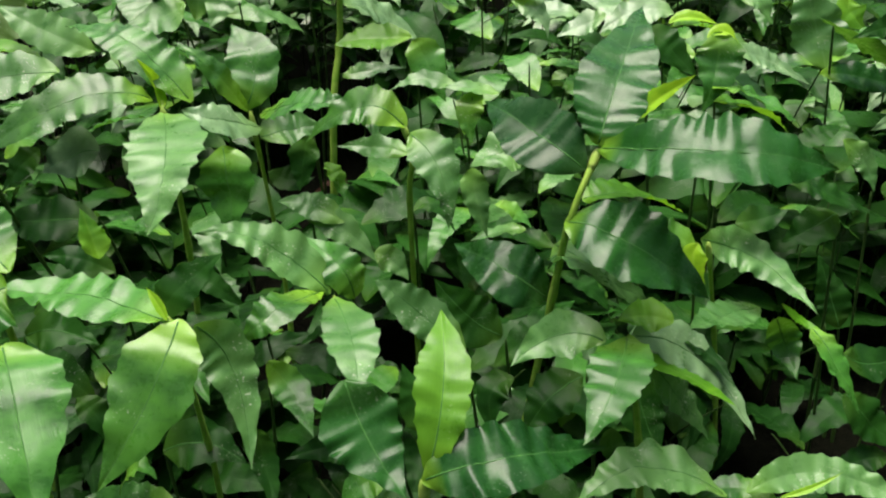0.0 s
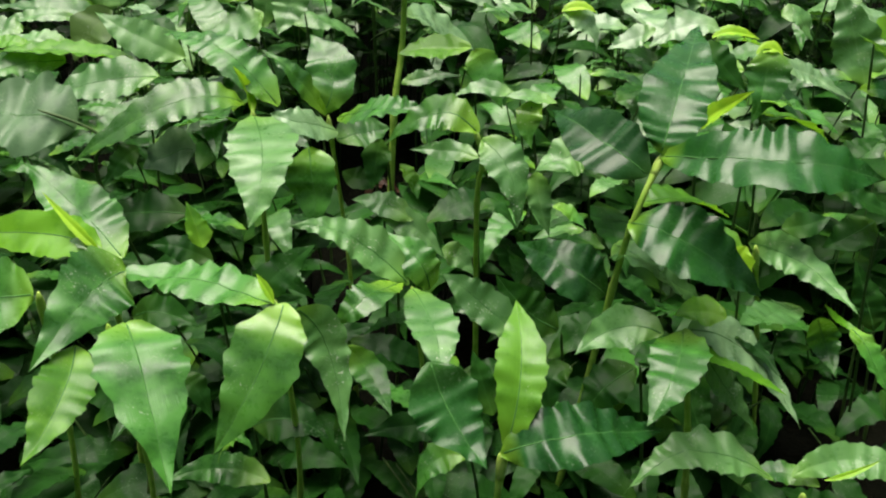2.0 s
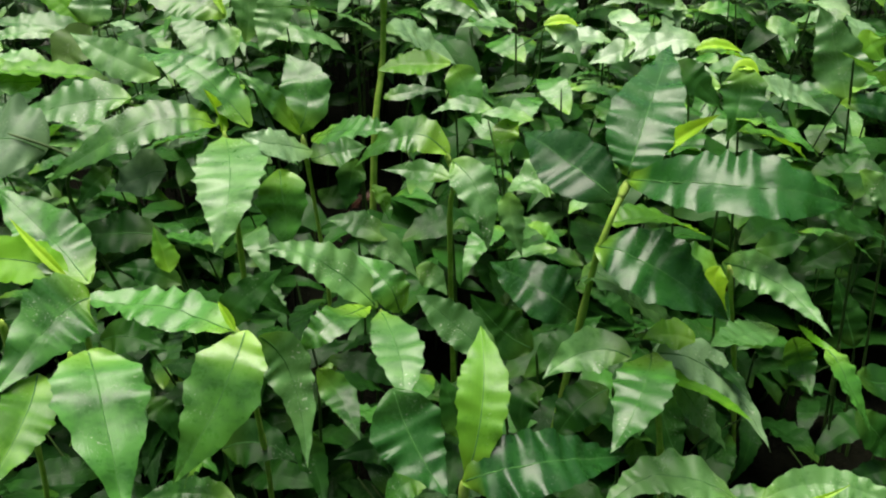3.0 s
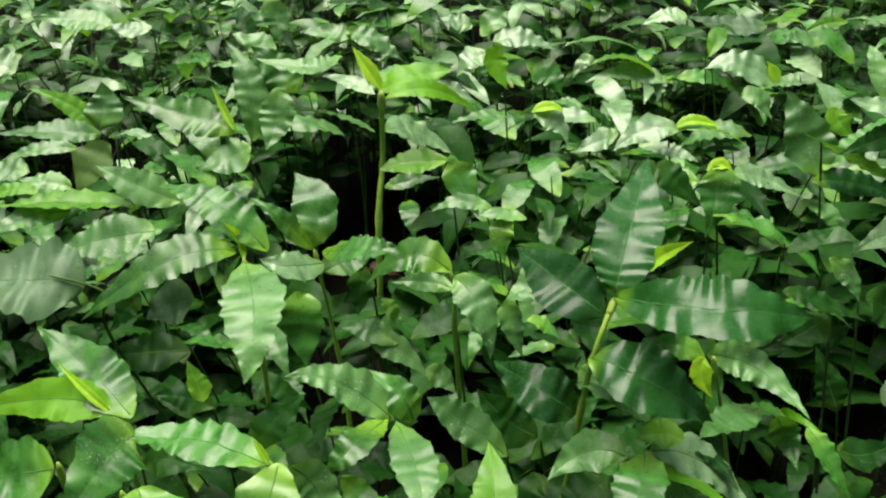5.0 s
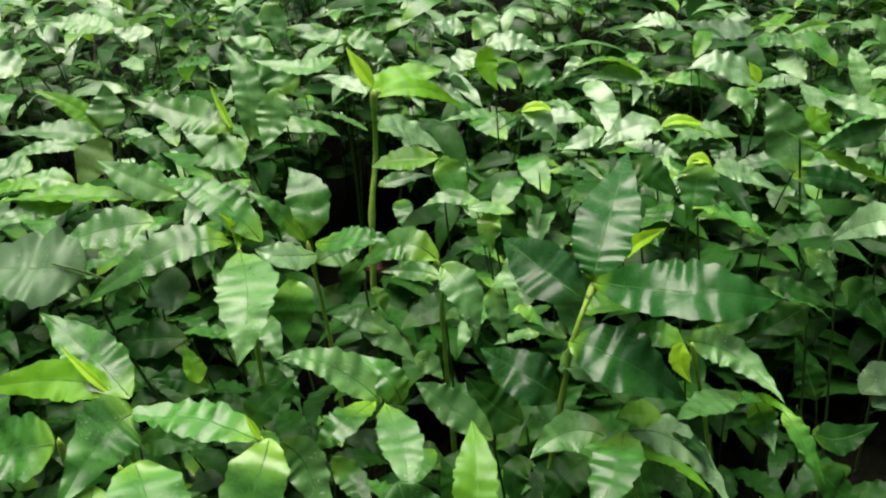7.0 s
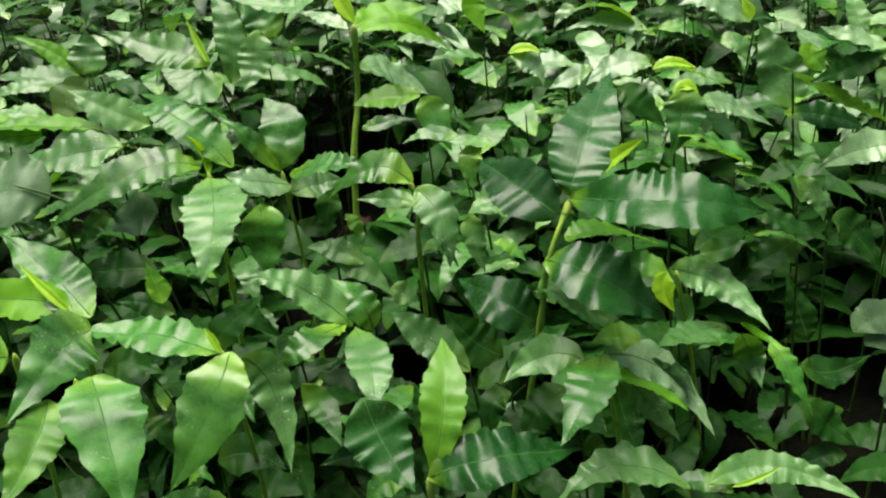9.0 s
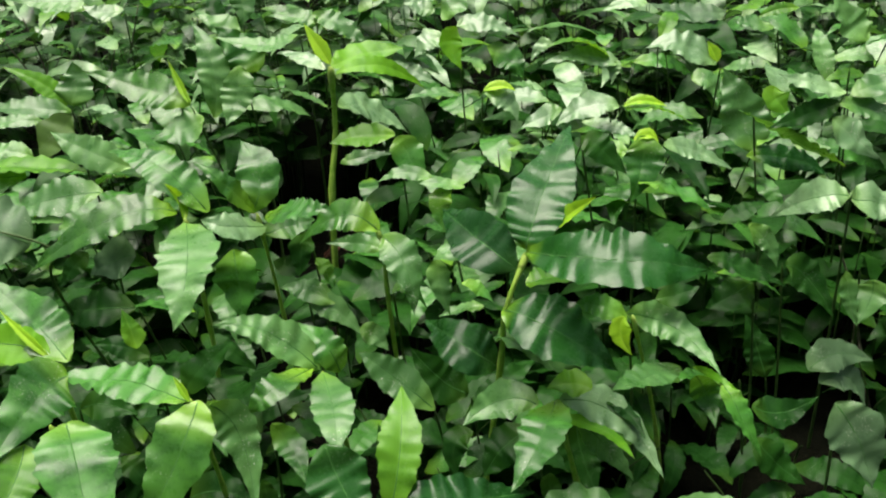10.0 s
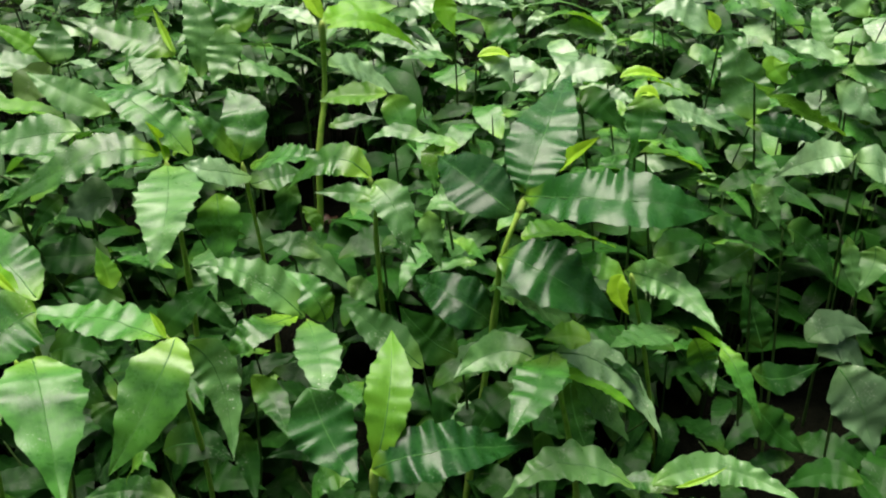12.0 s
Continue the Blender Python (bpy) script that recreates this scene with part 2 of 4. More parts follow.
def blade_data(b, m, t, width, roll, rows=20, cols=4, wave=0.026, fold=0.14, seed=0, peak=0.38, ragged=0.04, tip=1.55):
    """Vertices, faces and UVs of one blade: a midrib that runs b, m, t, a lance-shaped outline, a shallow fold along the rib and ripples that cross it."""
    rng = random.Random(seed)
    b, m, t = (np.array(v, float) for v in (b, m, t))
    c = 2 * m - (b + t) / 2
    length = np.linalg.norm(m - b) + np.linalg.norm(t - m)
    chord = unit(t - b)
    s0 = np.cross(chord, (0, 0, 1.0))
    s0 = unit(s0) if np.linalg.norm(s0) > 0.15 else np.array((1.0, 0, 0))
    n0 = np.cross(s0, chord)
    if n0[2] < 0:
        n0 = -n0
    side = math.cos(roll) * s0 + math.sin(roll) * n0
    u = np.linspace(0, 1, rows + 1)[:, None]
    v = np.linspace(-1, 1, 2 * cols + 1)[None, :]
    av = abs(v)
    # the midrib, its direction and the two directions across it
    p = (1 - u) ** 2 * b + 2 * u * (1 - u) * c + u * u * t
    tan = (1 - u) * (c - b) + u * (t - c)
    tan /= np.maximum(np.linalg.norm(tan, axis=1, keepdims=True), 1e-9)
    s = side - tan * (tan @ side)[:, None]
    s /= np.maximum(np.linalg.norm(s, axis=1, keepdims=True), 1e-9)
    nn = np.cross(s, tan)
    nn *= np.where(nn @ n0 < 0, -1.0, 1.0)[:, None]
    a = rng.uniform(-0.3, 0.3) * (u - 0.35) + 0.16 * np.sin(5 * u + rng.uniform(0, 6.28)) * u
    s, nn = np.cos(a) * s + np.sin(a) * nn, np.cos(a) * nn - np.sin(a) * s
    # outline
    pk = peak + rng.uniform(-0.04, 0.04)
    x = np.clip((u - pk) / (1 - pk), 0, 1)
    prof = np.where(u < pk, 0.07 + 0.93 * np.sin(1.5708 * np.clip(u / pk, 0, 1) ** 0.82), (1 - x ** tip) * (1 - 0.28 * x ** 3))
    half = 0.5 * width * prof
    env = np.sin(np.pi * np.clip(u * 0.9 + 0.07, 0, 1)) ** 0.6
    # ripples run across both halves, a little out of step and leaning towards the tip
    waves = max(2.6, length / (0.005 + 0.25 * width)) * rng.uniform(0.85, 1.15)
    drift = 1.3 * np.sin(4.3 * u + rng.uniform(0, 6.28)) + 0.9 * np.sin(10.1 * u + 1.2 * v + rng.uniform(0, 6.28)) + 0.5 * np.sin(17.0 * u - 2.0 * v + rng.uniform(0, 6.28))
    lag = rng.uniform(-1.6, 1.6) * np.clip(0.5 + 1.5 * v, 0, 1)
    phase = 6.283 * waves * u + drift + lag - 0.9 * av + rng.uniform(0, 6.28)
    gain = 0.85 + 0.4 * np.sin(7.0 * u + 1.6 * v + rng.uniform(0, 6.28)) + 0.3 * np.sin(15.0 * u - 2.5 * v + rng.uniform(0, 6.28))
    amp = wave * width * rng.uniform(0.8, 1.25)
    lift = amp * env * gain * (0.32 + 0.35 * av + 0.85 * av ** 3) * np.sin(phase)
    lift = lift + amp * env * ripples(rng, u, v, ((6, 2.0, 1.2), (12, 3.0, 0.6), (3.1 * waves, 4.0, 0.26), (5.2 * waves, 6.0, 0.13)))
    lift = lift + half * fold * av ** 1.1 * (1.25 - 0.6 * av)
    edge = 1 + env * av ** 3 * (ragged * np.sin(phase + 1.2) + 0.6 * ragged * np.sin(2.3 * phase + 3 * v) + 0.035 * np.sin(5 * u + 2.2 * v + rng.uniform(0, 6.28)))
    q = p[:, None, :] + s[:, None, :] * (half * v * edge)[:, :, None] + nn[:, None, :] * lift[:, :, None]
    uvs = np.stack((np.broadcast_to(u * length, lift.shape), half * v), axis=2)
    w = 2 * cols + 1
    i, j = np.meshgrid(np.arange(rows), np.arange(w - 1), indexing="ij")
    k = (i * w + j).ravel()
    faces = np.stack((k, k + 1, k + w + 1, k + w), axis=1)
    return q.reshape(-1, 3), faces, uvs.reshape(-1, 2)


def sheet_mesh(name, verts, faces, uvs, mat):
    me = bpy.data.meshes.new(name)
    me.from_pydata([tuple(q) for q in verts], [], [tuple(q) for q in faces])
    lay = me.uv_layers.new(name="UVMap")
    idx = np.zeros(len(me.loops), dtype=np.int32)
    me.loops.foreach_get("vertex_index", idx)
    lay.data.foreach_set("uv", np.array(uvs, dtype=np.float32)[idx].ravel())
    me.polygons.foreach_set("use_smooth", np.ones(len(me.polygons), dtype=bool))
    me.materials.append(mat)
    return me


sky_screen()


def tube_data(points, radii, sides=7):
    """A tapered stalk through the points, with small swellings where the radii say so."""
    pts = [np.array(p, float) for p in points]
    verts, faces = [], []
    for i, p in enumerate(pts):
        d = unit(pts[min(i + 1, len(pts) - 1)] - pts[max(i - 1, 0)])
        x = unit(np.cross(d, (0.3, 0.9, 0.1)))
        y = np.cross(d, x)
        for k in range(sides):
            a = 6.2832 * k / sides
            verts.append(tuple(p + radii[i] * (math.cos(a) * x + math.sin(a) * y)))
    for i in range(len(pts) - 1):
        for k in range(sides):
            k2 = (k + 1) % sides
            faces.append((i * sides + k, i * sides + k2, (i + 1) * sides + k2, (i + 1) * sides + k))
    faces.append(tuple(range(sides))[::-1])
    faces.append(tuple((len(pts) - 1) * sides + k for k in range(sides)))
    return verts, faces


def curve_points(knots, n):
    """n points along a smooth line through the knots."""
    ks = [np.array(k, float) for k in knots]
    if len(ks) == 2:
        ks = [ks[0], 0.5 * (ks[0] + ks[1]) + np.array((0.004, 0.006, 0)), ks[1]]
    out, segs = [], len(ks) - 1
    for i in range(n):
        f = i / (n - 1) * segs
        k = min(int(f), segs - 1)
        s = f - k
        p0, p1, p2, p3 = ks[max(k - 1, 0)], ks[k], ks[k + 1], ks[min(k + 2, segs)]
        out.append(0.5 * (2 * p1 + (p2 - p0) * s + (2 * p0 - 5 * p1 + 4 * p2 - p3) * s * s + (3 * p1 - p0 - 3 * p2 + p3) * s ** 3))
    return out


def stem_mesh(knots, thick=0.0013, mat=None):
    """From the top node down to the ground; jointed like a grass stalk."""
    pts = curve_points(knots, 25)
    radii = [thick * (0.8 + 0.5 * i / 24) * (1.28 if i % 6 == 3 else 1.0) * (0.35 if i == 0 else 1.0) for i in range(25)]
    v, f = tube_data(pts, radii)
    me = bpy.data.meshes.new("stem")
    me.from_pydata(v, [], f)
    for p in me.polygons:
        p.use_smooth = True
    me.materials.append(mat or STEM)
    return me


KEY = []  # midpoints and tips of tall leaves; lower growth keeps below sight lines to them
FEET = []
LABEL = "leafy ground plant with wavy pointed green leaves on a thin stalk"


def plant(*knots, label=LABEL, brown=False, girth=0.0):
    """A plant by the knots of its stalk in millimetres, from the top node down to the soil."""
    ks = [np.array(k, float) / 1000 for k in knots]
    ks[-1][2] = -0.02
    # brown: a thinner stalk, in the green darkened for shade
    thick = girth or (0.0009 if brown else 0.0014 if label == LABEL else 0.0018)
    root = new("ground_plant")
    root.location = ks[-1]
    root.empty_display_size = 0.01
    tagged(root, label, "plant", group="ground cover plants")
    me = stem_mesh([k - ks[-1] for k in ks], thick=thick, mat=STEM_DIM if brown else STEM)
    st = new("stem", me)
    st.parent = root
    if not brown:
        top = curve_points([k - ks[-1] for k in ks], 40)[:6]
        v, f = tube_data(top, [thick * k for k in (0.4, 1.1, 1.35, 1.35, 1.25, 1.1)], 8)
        sm = bpy.data.meshes.new("sheath")
        sm.from_pydata(v, [], f)
        for p in sm.polygons:
            p.use_smooth = True
        sm.materials.append(SHEATH)
        sh = new("sheath", sm)
        sh.parent = root
        tagged(sh, "yellow-green leaf sheath round the stalk")
    FEET.append(ks[-1][:2])
    return root


def leaf(root, b, m, t, width, roll, tone, peak=0.0, wave=0.0):
    """One leaf by the foot, middle and tip of its midrib and its width in millimetres, and its roll in degrees."""
    o = np.array(root.location)
    b, m, t = (np.array(v, float) / 1000 for v in (b, m, t))
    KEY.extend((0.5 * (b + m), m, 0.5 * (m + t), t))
    seed = int(abs(b[0] * 7919 + t[1] * 104729 + m[2] * 1299709))
    thin = tone == "shoot"
    wave = wave or {"shoot": 0.008, "glossy": 0.031, "deep": 0.031, "young": 0.022, "lime": 0.024, "fresh": 0.034, "dark": 0.030}.get(tone, 0.031)
    v, f, uv = blade_data(b - o, m - o, t - o, width / 1000, radians(roll), rows=44, cols=6, wave=wave, fold=0.6 if thin else 0.32 if tone == "young" else 0.15, seed=seed, peak=peak or 0.43 if peak or tone in ("young", "shoot", "glossy", "lime") else 0.38, ragged=0.06 if tone == "sheened" else 0.034 if tone in ("glossy", "deep") else 0.06)
    ob = new("leaf", sheet_mesh("leaf", v, f, uv, LEAF[tone]))
    ob.parent = root
    if width >= 20 and b[1] < 0.46:
        line = v.reshape(45, 13, 3)[1:-2:2, 6]
        rv, rf = tube_data(line, [0.00042 * (1 - 0.8 * i / len(line)) for i in range(len(line))], 5)
        rm = bpy.data.meshes.new("midrib")
        rm.from_pydata(rv, [], rf)
        for q in rm.polygons:
            q.use_smooth = True
        rm.materials.append(RIB if tone in ("glossy", "deep", "young", "lime", "fresh") else RIB_DARK)
        new("midrib", rm).parent = ob
    if tone == "shoot":
        tagged(ob, "rolled yellow-green young leaf")
    elif tone in ("young", "lime"):
        tagged(ob, "fresh light green leaf")
    return ob


# ---- the tall plants, by stalk and leaf ----
p = plant((71, 334, 250), (58, 319, 220), (54, 330, 158), (35, 325, 0), label="tall plant with glossy dark green leaves and a yellow-green shoot", girth=0.0017)
leaf(p, (70, 333, 252), (80, 357, 272), (105, 430, 284), 36, -4, "glossy", peak=0.55)
leaf(p, (70, 333, 250), (112, 298, 267), (166, 304, 255), 36, -30, "glossy", peak=0.54)
leaf(p, (72, 335, 252), (92, 344, 265), (107, 329, 287), 13, -22, "shoot")
leaf(p, (64, 328, 242), (41, 347, 253), (21, 385, 250), 34, 38, "deep")
leaf(p, (56, 319, 220), (85, 300, 219), (119, 292, 196), 38, -30, "glossy")
leaf(p, (54, 334, 164), (29, 344, 177), (6, 381, 167), 33, 32, "deep")
leaf(p, (57, 349, 187), (74, 313, 196), (106, 334, 161), 30, 8, "pale")
leaf(p, (73, 373, 200), (100, 383, 197), (143, 419, 164), 30, 8, "young")
p = plant((87, 288, 167), (117, 302, 0), label="low plant with pale drooping leaves and a folded lime leaf")
leaf(p, (85, 293, 174), (73, 256, 179), (56, 229, 171), 29, -12, "mature")
leaf(p, (88, 293, 174), (123, 300, 154), (148, 272, 128), 27, -10, "sheened")
leaf(p, (83, 279, 175), (112, 284, 158), (122, 246, 175), 10, 8, "lime")
leaf(p, (97, 295, 159), (119, 301, 127), (136, 295, 103), 22, -32, "pale")
leaf(p, (106, 295, 180), (94, 299, 181), (80, 295, 181), 19, 20, "lime")
leaf(p, (75, 291, 172), (54, 297, 171), (31, 283, 164), 24, 28, "pale")
leaf(p, (109, 311, 163), (127, 305, 155), (137, 284, 150), 14, 10, "dark")
p = plant((142, 367, 177), (184, 378, 0))
leaf(p, (138, 368, 178), (171, 367, 165), (192, 329, 157), 25, -18, "pale")
leaf(p, (137, 367, 176), (134, 361, 167), (141, 353, 155), 14, -22, "shoot")
leaf(p, (176, 337, 158), (198, 359, 131), (211, 342, 131), 7, -21, "lime")
leaf(p, (176, 362, 137), (148, 341, 147), (121, 314, 160), 24, 4, "pale")
leaf(p, (186, 358, 132), (197, 362, 110), (199, 341, 100), 20, -36, "mature")
leaf(p, (200, 345, 135), (207, 325, 128), (219, 310, 106), 20, 8, "mature")
p = plant((260, 419, 75), (266, 400, 0), brown=True)
leaf(p, (260, 419, 75), (254, 431, 94), (246, 446, 116), 22, 32, "dark")
p = plant((136, 231, 127), (163, 246, 0))
leaf(p, (129, 247, 118), (92, 254, 129), (54, 235, 119), 26, 2, "pale", wave=0.052)
leaf(p, (138, 248, 119), (177, 253, 126), (217, 230, 120), 18, -29, "pale", wave=0.052)
leaf(p, (146, 235, 132), (159, 237, 135), (173, 241, 141), 3, -22, "shoot")
leaf(p, (152, 246, 115), (134, 256, 113), (113, 245, 115), 14, 2, "mature")
p = plant((-52, 313, 182), (-48, 336, 0))
leaf(p, (-54, 313, 183), (-82, 319, 208), (-112, 312, 218), 25, 30, "pale")
leaf(p, (-52, 312, 181), (-39, 271, 189), (-35, 245, 182), 25, 2, "pale")
leaf(p, (-58, 314, 184), (-71, 276, 202), (-86, 267, 191), 20, 6, "fresh")
leaf(p, (-43, 320, 175), (-50, 323, 193), (-69, 339, 199), 21, 24, "mature")
p = plant((12, 336, 127), (21, 339, 0), brown=True)
leaf(p, (12, 336, 127), (-16, 349, 147), (-37, 357, 159), 25, 32, "pale")
p = plant((-108, 253, 217), (-123, 281, 0))
leaf(p, (-108, 251, 217), (-155, 274, 212), (-198, 274, 217), 25, 2, "mature", wave=0.044)
leaf(p, (-104, 253, 216), (-111, 227, 200), (-128, 202, 175), 33, 18, "fresh", peak=0.4, wave=0.026)
leaf(p, (-99, 254, 212), (-86, 252, 189), (-77, 225, 161), 23, 4, "pale")
leaf(p, (-108, 251, 217), (-112, 255, 223), (-116, 258, 228), 4, 22, "shoot")
leaf(p, (-130, 290, 186), (-116, 299, 200), (-99, 307, 211), 19, -40, "dark")
p = plant((-86, 303, 149), (-107, 304, 0), brown=True)
leaf(p, (-86, 303, 149), (-73, 294, 136), (-60, 267, 134), 18, -6, "mature")
p = plant((-7, 216, 167), (-26, 201, 0), label="plant with one upright fresh green leaf and broad glossy leaves")
leaf(p, (-6, 217, 168), (0, 237, 193), (-1, 276, 203), 23, -1, "young", peak=0.55)
leaf(p, (-8, 215, 166), (28, 221, 173), (70, 245, 152), 30, -26, "glossy", wave=0.045)
leaf(p, (-40, 244, 192), (-29, 227, 175), (-14, 208, 164), 33, -8, "deep")
leaf(p, (-6, 220, 173), (-8, 229, 182), (-9, 236, 193), 4, 8, "shoot")
p = plant((-22, 273, 114), (-13, 289, 0), brown=True)
leaf(p, (-27, 274, 116), (-51, 276, 119), (-76, 271, 115), 17, 28, "dark")
leaf(p, (-22, 252, 122), (-37, 251, 121), (-47, 240, 106), 17, 24, "mature")
leaf(p, (-8, 280, 124), (-14, 289, 138), (-20, 299, 152), 18, 10, "dark")
p = plant((-201, 295, 211), (-228, 305, 0), label="plant with broad light green leaves and a yellow rolled shoot")
leaf(p, (-191, 294, 209), (-221, 320, 222), (-257, 345, 233), 31, 10, "mature")
leaf(p, (-202, 295, 211), (-231, 300, 219), (-278, 288, 221), 24, 38, "lime")
leaf(p, (-201, 295, 211), (-216, 302, 223), (-231, 311, 236), 5, 22, "shoot")
leaf(p, (-181, 274, 216), (-192, 258, 214), (-203, 216, 206), 36, 32, "mature")
p = plant((-180, 244, 209), (-204, 262, 0))
leaf(p, (-172, 245, 210), (-156, 216, 202), (-137, 177, 180), 38, 12, "mature", peak=0.4, wave=0.024)
leaf(p, (-194, 239, 201), (-190, 211, 196), (-196, 182, 188), 24, 18, "young")
p = plant((-215, 258, 215), (-251, 256, 0))
leaf(p, (-211, 248, 221), (-234, 245, 220), (-272, 237, 218), 33, 34, "mature")
p = plant((-147, 398, 241), (-170, 412, 0), label="plant with a long arching leaf and a yellow-green shoot")
leaf(p, (-152, 400, 244), (-187, 381, 252), (-241, 362, 223), 29, 24, "fresh", peak=0.42, wave=0.022)
leaf(p, (-146, 396, 239), (-128, 335, 240), (-130, 302, 223), 37, -2, "pale", peak=0.32, wave=0.022)
leaf(p, (-147, 397, 240), (-151, 405, 251), (-154, 396, 268), 9, 22, "shoot")
leaf(p, (-113, 379, 228), (-110, 368, 212), (-108, 353, 189), 29, -12, "mature", peak=0.42)
leaf(p, (-134, 407, 240), (-167, 424, 266), (-210, 448, 267), 29, 10, "mature")
p = plant((-111, 437, 221), (-103, 417, 0))
leaf(p, (-114, 437, 222), (-109, 453, 243), (-126, 479, 257), 31, 1, "mature", peak=0.55)
leaf(p, (-112, 437, 221), (-127, 428, 250), (-149, 437, 263), 17, 18, "fresh")
leaf(p, (-105, 432, 213), (-119, 398, 234), (-138, 401, 238), 22, 30, "sheened")
leaf(p, (-105, 436, 219), (-73, 402, 242), (-50, 403, 242), 23, -20, "mature")
leaf(p, (-105, 429, 209), (-90, 446, 205), (-73, 448, 208), 27, -30, "pale")
p = plant((-20, 381, 238), (-16, 380, 219), (-18, 388, 178), (-13, 404, 0))
leaf(p, (-19, 380, 238), (-43, 386, 247), (-71, 385, 227), 23, 40, "fresh")
leaf(p, (-17, 379, 235), (-2, 359, 226), (3, 342, 201), 24, -14, "pale")
leaf(p, (-18, 391, 217), (-37, 402, 216), (-58, 402, 216), 14, 32, "pale")
p = plant((18, 477, 212), (41, 493, 0), brown=True)
leaf(p, (16, 389, 210), (18, 379, 196), (24, 368, 179), 16, -8, "pale")
leaf(p, (25, 479, 214), (16, 472, 204), (19, 461, 188), 19, -6, "fresh")
leaf(p, (43, 386, 225), (29, 384, 222), (14, 380, 215), 28, 30, "pale")
p = plant((-71, 575, 276), (-75, 583, 214), (-82, 564, 155), (-91, 554, 0), label="slender plant with bright lime-green top leaves on a tall stalk", girth=0.0024)
leaf(p, (-72, 584, 272), (-48, 606, 274), (-14, 614, 276), 30, -24, "lime", peak=0.5)
leaf(p, (-68, 579, 268), (-31, 589, 270), (3, 608, 240), 17, -35, "lime")
leaf(p, (-71, 576, 277), (-81, 584, 291), (-92, 594, 306), 13, 22, "shoot")
leaf(p, (-77, 581, 271), (-100, 600, 276), (-121, 606, 278), 16, 14, "sheened")
leaf(p, (-80, 589, 234), (-120, 616, 241), (-170, 640, 237), 23, -24, "pale")
leaf(p, (-72, 595, 233), (-47, 625, 216), (-16, 625, 192), 31, -24, "sheened")
p = plant((-20, 557, 221), (-17, 560, 0), brown=True)
leaf(p, (-22, 560, 221), (-52, 562, 219), (-77, 560, 215), 26, 24, "young")
leaf(p, (-20, 557, 221), (-10, 548, 205), (2, 534, 184), 28, -24, "mature")
leaf(p, (-79, 613, 170), (-56, 616, 175), (-29, 618, 176), 16, -28, "pale")
p = plant((52, 647, 219), (36, 634, 0), brown=True)
leaf(p, (54, 647, 219), (74, 644, 213), (83, 633, 194), 26, -24, "sheened")
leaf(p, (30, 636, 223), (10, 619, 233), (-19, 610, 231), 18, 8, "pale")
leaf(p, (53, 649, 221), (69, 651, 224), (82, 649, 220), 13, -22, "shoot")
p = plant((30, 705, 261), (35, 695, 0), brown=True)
leaf(p, (16, 723, 250), (1, 719, 245), (-12, 711, 233), 28, 24, "sheened")
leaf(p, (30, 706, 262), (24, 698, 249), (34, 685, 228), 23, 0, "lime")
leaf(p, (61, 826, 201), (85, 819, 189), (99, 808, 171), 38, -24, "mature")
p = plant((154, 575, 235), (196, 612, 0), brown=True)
leaf(p, (163, 574, 233), (135, 574, 234), (110, 565, 222), 27, 24, "sheened")
leaf(p, (116, 578, 231), (101, 583, 222), (82, 580, 214), 21, 24, "sheened")
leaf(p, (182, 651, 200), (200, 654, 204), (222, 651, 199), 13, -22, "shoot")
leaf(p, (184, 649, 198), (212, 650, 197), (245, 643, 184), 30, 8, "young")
leaf(p, (135, 587, 215), (160, 573, 216), (179, 564, 209), 16, -18, "sheened")
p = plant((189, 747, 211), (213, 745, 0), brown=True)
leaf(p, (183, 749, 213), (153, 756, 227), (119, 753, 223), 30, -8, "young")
leaf(p, (194, 744, 206), (155, 749, 215), (113, 744, 209), 26, 26, "sheened")
leaf(p, (188, 746, 209), (187, 741, 201), (184, 734, 189), 14, -18, "sheened")
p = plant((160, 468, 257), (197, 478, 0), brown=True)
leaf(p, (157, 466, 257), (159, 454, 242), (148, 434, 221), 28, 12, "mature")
leaf(p, (183, 498, 234), (209, 505, 225), (241, 505, 208), 20, -28, "sheened")
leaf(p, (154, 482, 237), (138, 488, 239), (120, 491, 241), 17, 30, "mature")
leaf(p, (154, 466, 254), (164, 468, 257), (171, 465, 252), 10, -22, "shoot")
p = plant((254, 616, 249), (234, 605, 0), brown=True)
leaf(p, (250, 615, 252), (220, 619, 268), (190, 621, 266), 36, 24, "sheened")
leaf(p, (251, 618, 252), (248, 623, 260), (243, 627, 268), 11, 22, "shoot")
leaf(p, (268, 547, 202), (260, 566, 231), (246, 584, 260), 40, 30, "pale")
leaf(p, (261, 540, 202), (296, 539, 199), (327, 532, 185), 24, -31, "glossy")
leaf(p, (270, 545, 209), (309, 577, 219), (361, 610, 230), 17, 0, "mature")
leaf(p, (256, 706, 203), (272, 705, 200), (285, 695, 183), 29, -24, "pale")
p = plant((260, 538, 239), (302, 538, 0), brown=True)
leaf(p, (330, 517, 202), (292, 529, 221), (247, 540, 243), 27, -34, "fresh")
leaf(p, (296, 598, 237), (296, 591, 228), (309, 585, 217), 26, -24, "young")
p = plant((349, 755, 233), (406, 780, 0), brown=True)
leaf(p, (346, 757, 235), (321, 758, 239), (305, 760, 243), 22, 24, "pale")
leaf(p, (382, 794, 242), (359, 793, 241), (337, 787, 234), 14, 36, "young")
p = plant((-177, 538, 260), (-155, 600, 0), brown=True)
leaf(p, (-180, 545, 260), (-219, 557, 270), (-273, 573, 280), 31, 32, "fresh")
leaf(p, (-168, 534, 253), (-186, 529, 245), (-210, 525, 240), 33, 24, "pale")
